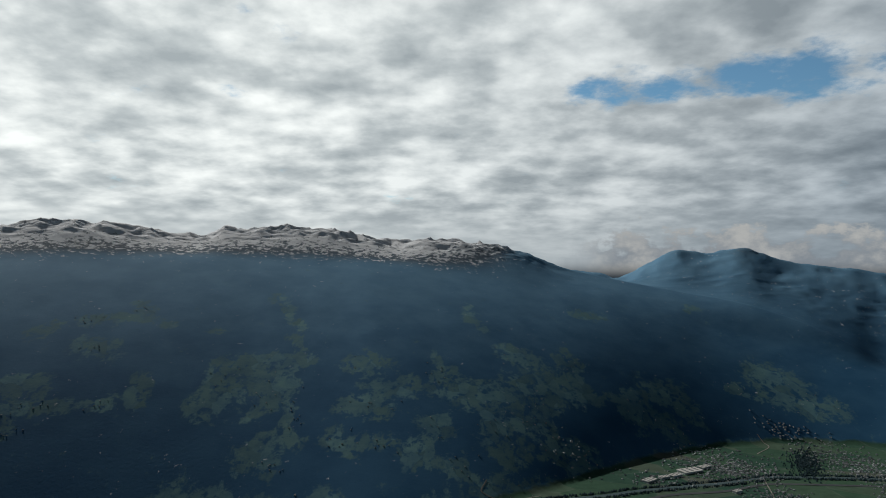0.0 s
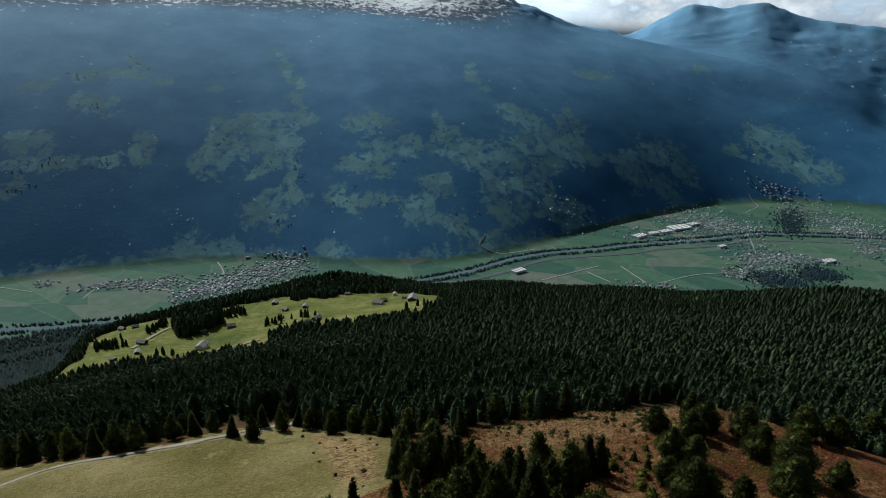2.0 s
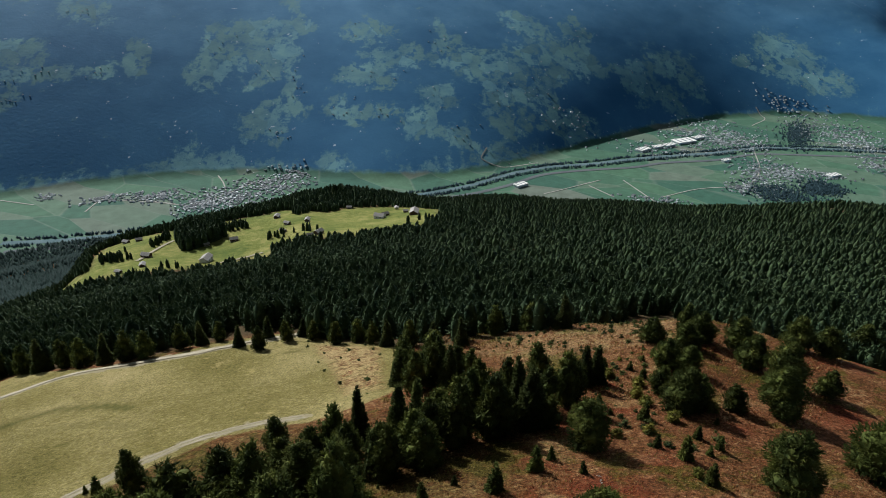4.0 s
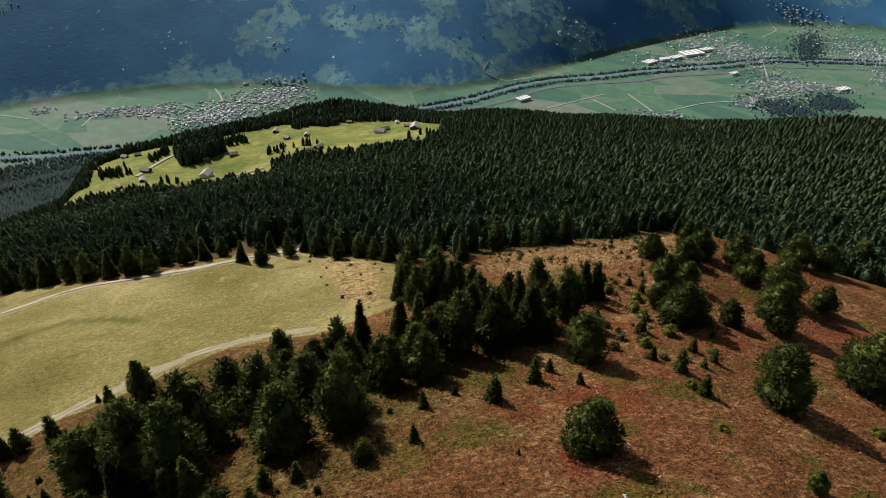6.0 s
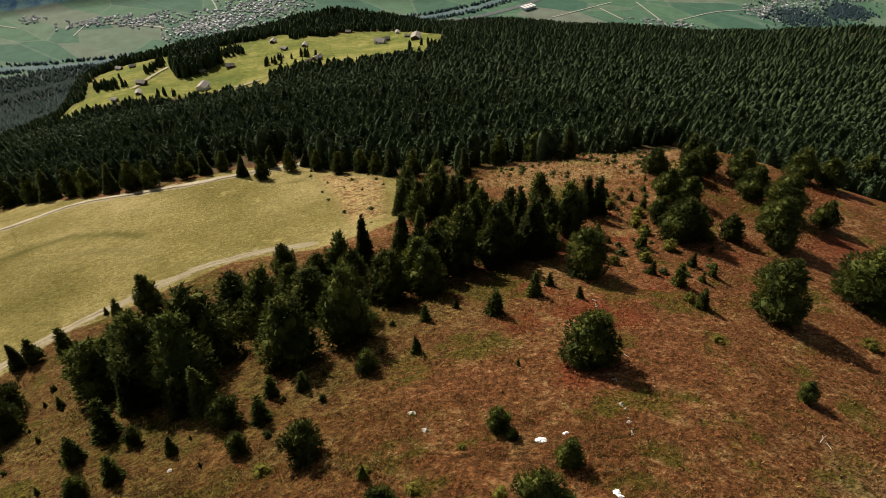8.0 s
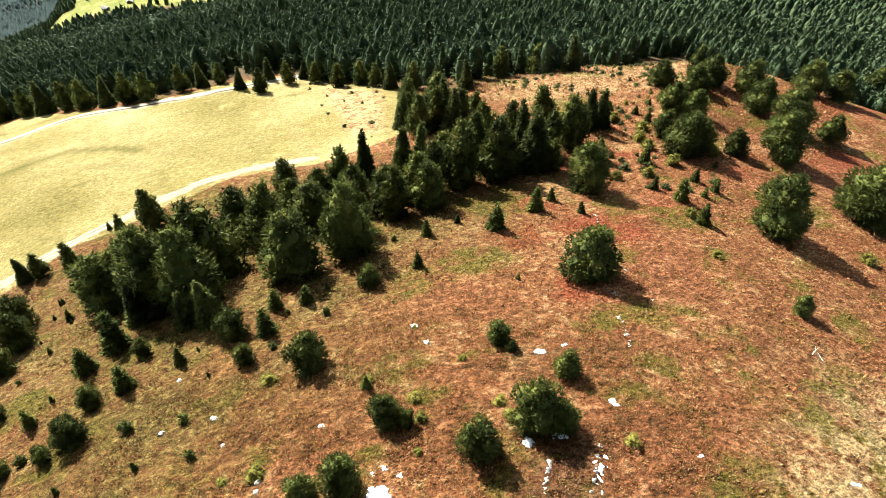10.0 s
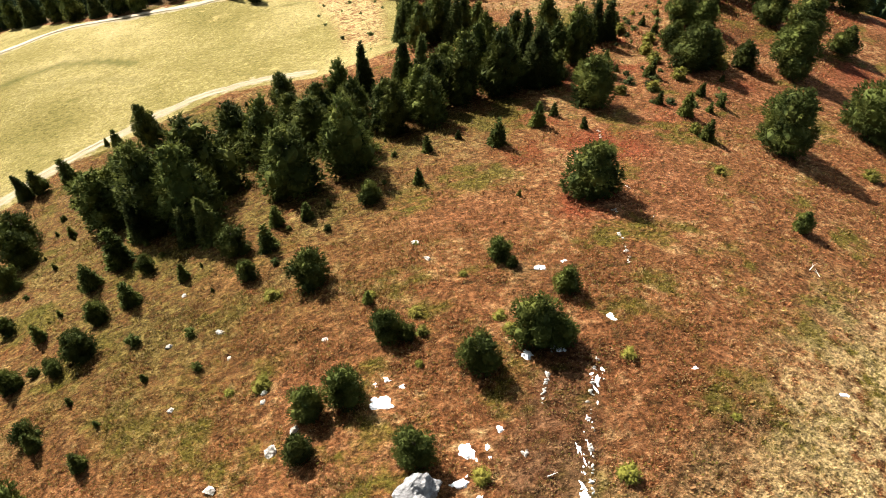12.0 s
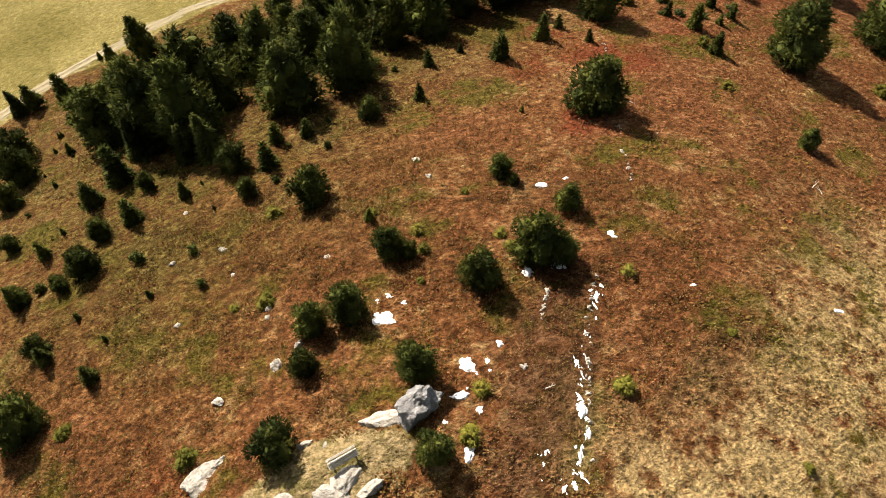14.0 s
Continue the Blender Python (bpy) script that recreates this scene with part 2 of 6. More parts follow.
def field_colour(n, p):
    """Plots of grass and stubble on the valley floor, cooled by haze put into their colour."""
    turned = n.add("ShaderNodeVectorRotate", {"Vector": p, "Axis": (0, 0, 1), "Angle": 0.5}).outputs[0]
    plot = n.vector("MULTIPLY", turned, (0.0042, 0.0105, 0))
    cell = n.add("ShaderNodeTexVoronoi", {"Vector": plot, "Scale": 1.0, "Randomness": 0.75})
    pick = n.add("ShaderNodeSeparateColor", {0: cell.outputs["Color"]}).outputs[0]
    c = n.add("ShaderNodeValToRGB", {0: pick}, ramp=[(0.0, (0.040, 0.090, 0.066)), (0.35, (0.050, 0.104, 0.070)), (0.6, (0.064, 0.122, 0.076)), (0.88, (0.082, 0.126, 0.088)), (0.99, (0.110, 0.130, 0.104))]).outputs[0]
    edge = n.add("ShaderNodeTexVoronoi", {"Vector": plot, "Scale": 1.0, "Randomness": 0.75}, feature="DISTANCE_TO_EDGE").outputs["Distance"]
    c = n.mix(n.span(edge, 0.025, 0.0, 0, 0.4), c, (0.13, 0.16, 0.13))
    speck = n.noise(p, 0.03, 6, 0.65)
    return n.mix(1.0, c, n.add("ShaderNodeValToRGB", {0: speck}, ramp=[(0.3, 0.8), (0.7, 1.15)]).outputs[0], "MULTIPLY")


def hazy_slope_material():
    """Valley floor and far mountainside: fields, spruce wood, hay meadows, alpine grass, rock and new snow, with blue
    haze painted into the colours.
    """
    m, n = material("mountainside")
    p = place(n)
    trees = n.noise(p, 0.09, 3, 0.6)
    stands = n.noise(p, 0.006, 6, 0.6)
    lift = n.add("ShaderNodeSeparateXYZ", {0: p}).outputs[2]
    # distance haze put into the wood's colour: bluer, and paler with height
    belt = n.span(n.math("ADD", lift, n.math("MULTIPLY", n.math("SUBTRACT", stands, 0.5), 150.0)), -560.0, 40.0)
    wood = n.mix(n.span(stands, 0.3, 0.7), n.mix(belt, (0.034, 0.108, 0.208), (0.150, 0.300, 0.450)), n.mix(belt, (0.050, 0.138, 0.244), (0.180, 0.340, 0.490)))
    ragged = n.math("ADD", n.math("MULTIPLY", n.math("SUBTRACT", n.noise(p, 0.014, 7, 0.66), 0.5), 2.6), n.math("MULTIPLY", n.math("SUBTRACT", n.noise(n.vector("MULTIPLY", p, (1.0, 0.5, 1.0)), 0.045, 5, 0.7), 0.5), 2.4))
    hay = n.math("ADD", mask(n, "hay"), ragged)
    # hay takes over part of the wood's painted haze
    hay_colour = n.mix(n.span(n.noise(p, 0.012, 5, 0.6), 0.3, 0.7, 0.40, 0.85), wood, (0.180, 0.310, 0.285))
    # plots of hay, some mown, with hedges and copses between
    plot = n.vector("MULTIPLY", n.vector("ADD", p, n.vector("SCALE", n.add("ShaderNodeTexNoise", {"Vector": p, "Scale": 0.012, "Detail": 3.0}).outputs[1], 60.0)), (0.017, 0.011, 0.0))
    pick = n.add("ShaderNodeSeparateColor", {0: n.add("ShaderNodeTexVoronoi", {"Vector": plot, "Scale": 1.0}).outputs["Color"]}).outputs[0]
    hay_colour = n.mix(1.0, hay_colour, n.add("ShaderNodeValToRGB", {0: pick}, ramp=[(0.0, 0.84), (0.6, 1.0), (1.0, 1.22)]).outputs[0], "MULTIPLY")
    hedge = n.add("ShaderNodeTexVoronoi", {"Vector": plot, "Scale": 1.0}, feature="DISTANCE_TO_EDGE").outputs["Distance"]
    copse = n.math("ADD", n.noise(p, 0.028, 5, 0.7), n.span(hedge, 0.16, 0.0, 0.0, 0.07))
    hay = n.math("SUBTRACT", hay, n.span(copse, 0.48, 0.70, 0.0, 0.8))
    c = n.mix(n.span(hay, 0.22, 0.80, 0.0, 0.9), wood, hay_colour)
    # open grass above the tree line, its blue standing in for haze
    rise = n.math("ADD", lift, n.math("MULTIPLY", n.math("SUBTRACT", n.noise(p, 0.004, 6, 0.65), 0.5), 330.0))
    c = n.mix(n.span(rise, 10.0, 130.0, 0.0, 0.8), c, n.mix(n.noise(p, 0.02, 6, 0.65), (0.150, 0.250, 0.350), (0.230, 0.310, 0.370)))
    # snow in the hollows, rock on the ribs
    snow_noise = n.noise(n.vector("MULTIPLY", p, (1, 1, 0.8)), 0.032, 8, 0.75)
    snow_rise = n.math("ADD", mask(n, "snow"), n.math("MULTIPLY", n.math("SUBTRACT", snow_noise, 0.5), 3.4))
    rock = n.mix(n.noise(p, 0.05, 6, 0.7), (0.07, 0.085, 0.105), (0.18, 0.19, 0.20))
    c = n.mix(n.span(mask(n, "snow"), 0.15, 0.5, 0, 0.8), c, rock)
    c = n.mix(n.span(snow_rise, 0.52, 0.66), c, (0.92, 0.93, 0.95))
    edge = n.math("ADD", lift, n.math("MULTIPLY", n.math("SUBTRACT", n.noise(p, 0.012, 5, 0.65), 0.5), 22.0))
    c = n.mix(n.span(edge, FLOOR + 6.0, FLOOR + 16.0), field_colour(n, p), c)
    finish(n, c, 0.85, n.math("ADD", n.math("MULTIPLY", trees, 0.4), n.math("MULTIPLY", snow_noise, n.span(mask(n, "snow"), 0.1, 0.6, 0.3, 2.6))), 0.5, 3.0, spec=0.03)
    return m


SLOPE = hazy_slope_material()


def foliage(name, dark, light, tip, glow=0.22):
    m, n = material(name)
    geometry = n.add("ShaderNodeNewGeometry")
    one = n.add("ShaderNodeObjectInfo").outputs["Random"]
    stand = n.noise(geometry.outputs["Position"], 0.16, 2, 0.5)
    island = n.math("MULTIPLY", geometry.outputs["Random Per Island"], 0.45)
    c = n.mix(n.math("ADD", island, n.span(stand, 0.35, 0.65, 0.0, 0.55)), dark, light)
    c = n.mix(n.span(n.noise(geometry.outputs["Position"], 0.35, 3, 0.6), 0.45, 0.7, 0, 0.6), c, tip)
    c = n.mix(1.0, c, n.add("ShaderNodeValToRGB", {0: one}, ramp=[(0.0, 0.75), (1.0, 1.25)]).outputs[0], "MULTIPLY")
    leafy(n, c, glow)
    return m


PINE = foliage("pine_needles", (0.014, 0.022, 0.006), (0.068, 0.082, 0.017), (0.134, 0.140, 0.028), 0.22)
SPRUCE = foliage("spruce_needles", (0.016, 0.024, 0.009), (0.062, 0.074, 0.020), (0.105, 0.112, 0.030), 0.34)
WOODS = foliage("wood_needles", (0.008, 0.017, 0.009), (0.034, 0.051, 0.021), (0.058, 0.075, 0.029), 0.10)
OLIVE = foliage("juniper_needles", (0.060, 0.066, 0.012), (0.140, 0.130, 0.022), (0.185, 0.150, 0.030))


def plain(name, a, b, scale=3.0, rough=0.85, strength=0.5, distance=0.05, stretch=(1, 1, 1), spec=0.2):
    m, n = material(name)
    p = n.vector("MULTIPLY", n.add("ShaderNodeTexCoord").outputs["Object"], stretch)
    v = n.noise(p, scale, 8, 0.65)
    w = n.noise(p, scale * 0.22, 4, 0.6)
    c = n.add("ShaderNodeValToRGB", {0: n.math("ADD", n.math("MULTIPLY", v, 0.6), n.math("MULTIPLY", w, 0.4))}, ramp=[(0.32, a), (0.68, b)]).outputs[0]
    finish(n, c, rough, v, strength, distance, spec=spec)
    return m


BARK = plain("bark", (0.06, 0.045, 0.035), (0.18, 0.14, 0.11), 6, stretch=(1, 1, 0.3))
GRAVEL = plain("track_gravel", (0.13, 0.108, 0.066), (0.26, 0.222, 0.150), 0.7)
STONE = plain("rock", (0.07, 0.07, 0.072), (0.33, 0.325, 0.32), 2.4, strength=1.0, distance=0.35)
PALE_STONE = plain("pale_rock", (0.20, 0.18, 0.15), (0.52, 0.49, 0.44), 2.8, strength=1.0, distance=0.3)
SNOW = plain("old_snow", (0.80, 0.82, 0.85), (0.92, 0.93, 0.94), 4, 0.6, 0.4)
BENCH_WOOD = plain("weathered_board", (0.34, 0.31, 0.27), (0.60, 0.56, 0.49), 9, stretch=(0.15, 1, 1))
LOG = plain("log_wall", (0.045, 0.028, 0.018), (0.13, 0.08, 0.05), 1.2, stretch=(0.2, 0.2, 4))
SHINGLE = plain("shingle_roof", (0.13, 0.115, 0.10), (0.30, 0.28, 0.26), 1.5)
LIME = plain("lime_wall", (0.55, 0.52, 0.47), (0.75, 0.73, 0.69), 0.8)
ASPHALT = plain("asphalt", (0.07, 0.08, 0.09), (0.12, 0.13, 0.13), 0.05, 0.95, spec=0.0)
LANE = plain("lane", (0.22, 0.215, 0.19), (0.32, 0.31, 0.28), 0.05, spec=0.03)
WATER = plain("river", (0.07, 0.11, 0.12), (0.12, 0.16, 0.17), 0.02, 0.92, 0.1, spec=0.0)
HALL = plain("hall_roof", (0.50, 0.49, 0.46), (0.68, 0.67, 0.64), 0.03)


def town_material(name, colours):
    m, n = material(name)
    island = n.add("ShaderNodeNewGeometry").outputs["Random Per Island"]
    node = n.add("ShaderNodeValToRGB", {0: island}, ramp=colours)
    node.color_ramp.interpolation = "CONSTANT"
    finish(n, node.outputs[0], 0.8)
    return m


# needles of distant trees, with the air's blue haze mixed into the colour
HAZED_WOODS = foliage("far_needles", (0.026, 0.052, 0.066), (0.042, 0.074, 0.086), (0.046, 0.076, 0.084))
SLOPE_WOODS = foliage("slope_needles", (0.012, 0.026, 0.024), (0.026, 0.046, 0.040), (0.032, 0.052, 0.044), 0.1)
GLASS = plain("window_glass", (0.02, 0.025, 0.03), (0.04, 0.05, 0.06), 1.0, 0.08, 0.0)

# wall and roof greys cooled and drawn together by painted-in haze
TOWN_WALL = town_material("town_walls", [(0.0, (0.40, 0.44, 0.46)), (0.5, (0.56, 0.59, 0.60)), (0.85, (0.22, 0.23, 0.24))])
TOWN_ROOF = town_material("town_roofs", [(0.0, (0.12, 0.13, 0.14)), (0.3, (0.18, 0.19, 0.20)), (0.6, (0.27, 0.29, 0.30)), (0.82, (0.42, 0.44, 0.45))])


# ---------------------------------------------------------------- the lie of the land
# The eye is the origin. Fall of the ground below the eye, in degrees, by bearing and by distance.
BEARINGS = [-48, -34, -24, -14, -6, 4, 14, 24, 34, 48]
FALL = {
    12: [74.0] * 10,
    30: [59.5, 59.5, 59.0, 58.5, 58.2, 58.0, 57.8, 57.5, 57.5, 57.5],
    55: [49.0, 49.0, 48.5, 48.0, 47.6, 47.0, 46.5, 46.2, 46.0, 46.0],
    90: [42.3, 42.3, 42.0, 41.2, 40.2, 39.3, 38.6, 38.0, 38.0, 38.0],
    125: [37.6, 37.6, 37.3, 37.0, 36.0, 34.8, 33.8, 32.6, 33.0, 33.2],
    160: [34.0, 34.0, 34.0, 33.8, 33.2, 32.5, 30.9, 29.1, 29.4, 29.6],
    190: [32.0, 32.0, 32.0, 32.0, 32.2, 32.4, 31.8, 30.6, 30.4, 30.5],
    240: [30.6, 30.6, 30.4, 30.2, 30.2, 30.6, 30.4, 29.6, 29.4, 29.5],
    340: [28.6, 28.4, 28.0, 27.8, 27.8, 28.0, 27.8, 27.0, 26.6, 26.5],
    480: [27.0, 26.8, 26.8, 26.4, 26.0, 25.6, 25.0, 24.4, 23.8, 23.5],
    640: [26.9, 26.6, 26.2, 25.2, 24.4, 23.6, 23.0, 22.4, 21.4, 21.0],
}
# the same beyond the first wood: the alp, its wooded knoll and the shoulder
FAR_BEARINGS = [-48, -36, -32, -29, -26, -20, -16, -12, -9, -6, -1, 5, 10, 15, 20, 24, 28, 31, 34, 48]
FAR_FALL = {
    480: [27.0, 26.8, 26.8, 26.8, 26.8, 26.7, 26.5, 26.3, 26.1, 26.0, 25.8, 25.5, 25.2, 24.9, 24.6, 24.4, 24.1, 23.9, 23.8, 23.5],
    560: [27.0, 26.9, 26.8, 26.5, 26.3, 26.5, 26.2, 25.3, 25.2, 25.0, 24.6, 24.4, 24.1, 23.7, 23.4, 23.0, 22.7, 22.3, 22.1, 21.8],
    640: [27.0, 26.4, 25.8, 25.1, 24.95, 25.2, 24.9, 24.1, 24.0, 23.9, 23.4, 23.3, 23.2, 22.9, 22.6, 22.3, 21.9, 21.6, 21.4, 21.0],
    820: [26.8, 26.4, 25.4, 23.2, 22.8, 22.4, 22.1, 21.9, 21.95, 22.0, 22.1, 21.6, 21.7, 21.4, 21.2, 20.6, 19.9, 19.2, 18.9, 18.6],
    930: [26.6, 26.2, 25.6, 23.6, 22.9, 22.4, 21.9, 21.1, 20.7, 21.2, 21.8, 21.5, 21.7, 21.4, 21.3, 20.7, 20.1, 19.4, 19.1, 18.8],
    1100: [25.6, 25.3, 25.2, 24.6, 24.2, 23.6, 23.6, 23.0, 22.8, 23.0, 23.6, 24.5, 24.5, 24.5, 24.3, 24.0, 23.4, 22.8, 22.5, 22.0],
    1400: [24.2, 23.9, 23.9, 23.9, 24.0, 24.4, 25.0, 25.4, 26.0, 26.0, 26.0, 26.0, 26.0, 26.0, 25.8, 25.5, 25.0, 24.7, 24.5, 24.5],
}
# far foot of the valley: bearing, distance
FOOT = ([-48, -34, -27, -19, -9, -1, 3, 10, 14, 18, 22, 27, 32, 48],
        [2154, 2140, 2090, 2080, 1960, 1900, 1980, 2206, 2400, 2660, 2900, 3050, 3106, 3200])
# the long ridge: bearing, rise above the eye in degrees; bearing, distance
RIDGE = ([-48, -34, -27, -23, -20, -17, -10.6, -6, -4, -1, 5, 10, 13.6, 18.4, 22.5, 27, 30, 32, 40, 48],
         [2.2, 2.3, 2.8, 2.3, 1.9, 2.4, 2.5, 1.8, 1.5, 1.7, 1.0, -0.8, -1.6, -2.5, -3.2, -4.6, -6.0, -7.2, -10, -11])
RIDGE_AT = ([-48, -20, 5, 13.6, 22, 27, 32, 40, 48], [4230, 4230, 4180, 4110, 4020, 3900, 3700, 3600, 3600])
# the mountain behind it
BEHIND = ([-48, 0, 8, 12.5, 13.6, 16, 18.5, 20.5, 22.9, 25.6, 28.1, 30.6, 34, 48],
          [-1.0, -1.0, -0.8, -1.2, -1.6, -0.5, 0.6, 0.4, 0.8, -0.1, -0.4, -0.9, -1.4, -2.0])


def lattice(ix, iy, seed):
    n = (ix * 374761393 + iy * 668265263 + seed * 974711) & 0x7FFFFFFF
    n = ((n ^ (n >> 13)) * 1274126177) & 0x7FFFFFFF
    return ((n ^ (n >> 16)) & 0xFFFF) / 65535.0


def value_noise(x, y, size, seed=0, octaves=4, ridged=False):
    """Smooth noise, about -1 to 1, for arrays of places."""
    x, y = np.asarray(x, float) / size, np.asarray(y, float) / size
    total, amount, norm = 0.0, 1.0, 0.0
    for k in range(octaves):
        ix, iy = np.floor(x).astype(np.int64), np.floor(y).astype(np.int64)
        fx, fy = x - ix, y - iy
        fx, fy = fx * fx * (3 - 2 * fx), fy * fy * (3 - 2 * fy)
        a = lattice(ix, iy, seed + k) * (1 - fx) + lattice(ix + 1, iy, seed + k) * fx
        b = lattice(ix, iy + 1, seed + k) * (1 - fx) + lattice(ix + 1, iy + 1, seed + k) * fx
        v = (a * (1 - fy) + b * fy) * 2 - 1
        if ridged:
            v = 1 - 2 * np.abs(v)
        total, norm, amount = total + v * amount, norm + amount, amount * 0.5
        x, y = x * 2.03 + 17.3, y * 2.03 - 9.1
    return total / norm


def step(a, b, v):
    v = np.clip((np.asarray(v, float) - a) / (b - a), 0, 1)
    return v * v * (3 - 2 * v)


def hermite(knots, table, v):
    """Smooth interpolation without overshoot down the rows of table at knots."""
    knots, table = np.asarray(knots, float), np.asarray(table, float)
    h = np.diff(knots)[:, None]
    d = np.diff(table, axis=0) / h
    m = np.zeros_like(table)
    m[1:-1] = np.where(d[1:] * d[:-1] > 0, 2 * d[1:] * d[:-1] / (d[1:] + d[:-1] + 1e-12 * (d[1:] + d[:-1] == 0)), 0)
    m[0], m[-1] = d[0], d[-1]
    i = np.clip(np.searchsorted(knots, v) - 1, 0, len(knots) - 2)
    return i, (np.clip(v, knots[0], knots[-1]) - knots[i]) / h[i, 0], h[i, 0], m


def eased(knots, values, v):
    values = np.asarray(values, float)[:, None]
    i, s, h, m = hermite(knots, values, v)
    y0, y1, m0, m1 = values[i, 0], values[i + 1, 0], m[i, 0], m[i + 1, 0]
    return ((2 * s**3 - 3 * s**2 + 1) * y0 + (s**3 - 2 * s**2 + s) * h * m0 + (3 * s**2 - 2 * s**3) * y1 + (s**3 - s**2) * h * m1)


def fallen(table, bearings, r, az):
    """Height of the ground from a table of its fall, for arrays of distances and bearings."""
    knots = np.log(np.array(list(table), float))
    heights = -np.array([np.tan(np.radians(row)) * q for q, row in table.items()])
    lr = np.clip(np.log(np.maximum(r, 1.0)), knots[0], knots[-1])
    columns = np.stack([eased(knots, heights[:, k], lr) for k in range(len(bearings))])
    b = np.asarray(bearings, float)
    a = np.clip(az, b[0], b[-1])
    i = np.clip(np.searchsorted(b, a) - 1, 0, len(b) - 2)
    s = (a - b[i]) / (b[i + 1] - b[i])
    s = s * s * (3 - 2 * s) * 0.5 + s * 0.5
    k = np.arange(a.size)
    z = columns[i, k] * (1 - s) + columns[i + 1, k] * s
    back = step(60, 180, np.abs(az))
    return z * (1 - back) + columns.mean(0) * back


def near_ground(r, az):
    near = fallen(FALL, BEARINGS, r, az)
    far = fallen(FAR_FALL, FAR_BEARINGS, r, az)
    u = step(480, 570, r)
    return np.where(r < 12, -41.3 - 0.55 * (r / 12) ** 2, near * (1 - u) + far * u)


def broad(table, az, reach=7):
    """A table by bearing, evened out over some degrees to both sides."""
    return np.mean([eased(*table, az + k * reach / 3) for k in range(-3, 4)], axis=0)


def foot_at(az):
    return broad(FOOT, az, 6)


def ground(x, y):
    """Height of the ground at arrays of places."""
    x, y = np.asarray(x, float), np.asarray(y, float)
    shape = np.broadcast(x, y).shape
    x, y = np.broadcast_to(x, shape).ravel().astype(float), np.broadcast_to(y, shape).ravel().astype(float)
    r = np.hypot(x, y)
    az = np.degrees(np.arctan2(x, y))
    z = near_ground(r, az)
    z = z + 0.10 * value_noise(x, y, 2.6, 5, 3) * step(230, 60, r) + 0.13 * value_noise(x, y, 0.8, 6, 2) * step(90, 45, r)
    # terraces trodden along the lee slope
    along, across = x * 0.87 + y * 0.5, y * 0.87 - x * 0.5
    z = z + 0.20 * value_noise(along * 0.30, across, 1.25, 8, 2) * step(4, -10, x) * step(16, 24, r) * step(95, 60, r)
    z = z + 0.5 * value_noise(x, y, 17, 7, 3) * step(10, 40, r) * step(400, 200, r)
    z = z + 3.0 * value_noise(x, y, 90, 9, 3) * step(250, 450, r)
    u = step(1400, 1660, r)
    z = z * (1 - u) + FLOOR * u
    # the far side of the valley
    foot = foot_at(az)
    top = broad(RIDGE_AT, az)
    crest = np.tan(np.radians(eased(*RIDGE, az))) * top
    even = np.tan(np.radians(broad(RIDGE, az, 11))) * top
    s = np.clip((r - foot) / (top - foot), 0, 1)
    slope = FLOOR + (even - FLOOR) * (1.25 * s - 0.25 * s * s) + (crest - even) * step(0.72, 1.0, s)
    crags = value_noise(x, y, 190, 31, 6, ridged=True) * 20 + value_noise(x, y, 85, 35, 3, ridged=True) * 22 - 10
    # ribs and gullies down the fall line
    rough = value_noise(az * 60 + r * 0.3, r * 0.6, 330, 21, 5) * 2.0 * step(0.02, 0.4, s) * step(1.02, 0.7, s)
    rough = rough + value_noise(x, y, 260, 23, 5) * 2.5 * step(0.02, 0.3, s) * step(1.02, 0.8, s)
    rough = rough + crags * (step(0.86, 0.99, s) * step(12, 2, az) + 0.03 * step(0.3, 0.9, s))
    beyond = step(0, 260, r - top)
    second = np.tan(np.radians(eased(*BEHIND, az))) * 4700
    dip = np.minimum(crest, second) - 40
    w = np.clip((r - top - 60) / (4640 - top), 0, 1)
    tail = crest * (1 - beyond) + dip * beyond
    tail = tail * (1 - w) + second * w + value_noise(x, y, 140, 41, 5, ridged=True) * 18 * w
    tail = tail - step(4710, 4900, r) * 90
    far = np.where(r > top, tail + crags * (1 - beyond) * step(12, 2, az), slope + rough)
    z = np.where(r > foot, np.maximum(far, FLOOR), z)
    return z.reshape(shape)

# ---------------------------------------------------------------- the plan: outlines and places, in metres from the eye
MEADOW = [
    (-156.2, 180.8), (-144.1, 196.5), (-101.9, 169.6), (-82.1, 172.5), (-68.9, 184.9), (-51.6, 188.2),
    (-30.5, 169.3), (-14.9, 158.6), (-11.4, 132.1), (-11.4, 116.6), (-16.7, 111.3), (-25.5, 108.9),
    (-34.8, 109.0), (-44.0, 108.1), (-49.6, 101.4), (-55.8, 96.8), (-60.3, 92.0), (-69.0, 87.8),
    (-72.0, 76.0), (-76.9, 71.5),
]
MEADOW_END = [
    (-42.4, 179.0), (-14.9, 158.6), (-9.6, 115.6), (-22.0, 115.7), (-28.7, 139.8),
]
BROW = [
    (8.1, 136.0), (11.9, 154.0), (30.0, 150.7), (77.3, 236.6), (90.6, 236.7), (51.8, 130.9),
    (39.3, 131.8), (32.2, 127.7), (16.7, 120.2),
]
STRAW_SLOPE = [
    (39.3, 30.9), (28.2, 23.8), (18.7, 13.9), (9.5, 11.3), (8.6, 8.1), (7.5, 4.0),
    (28.6, 6.0), (40.0, 20.0),
]
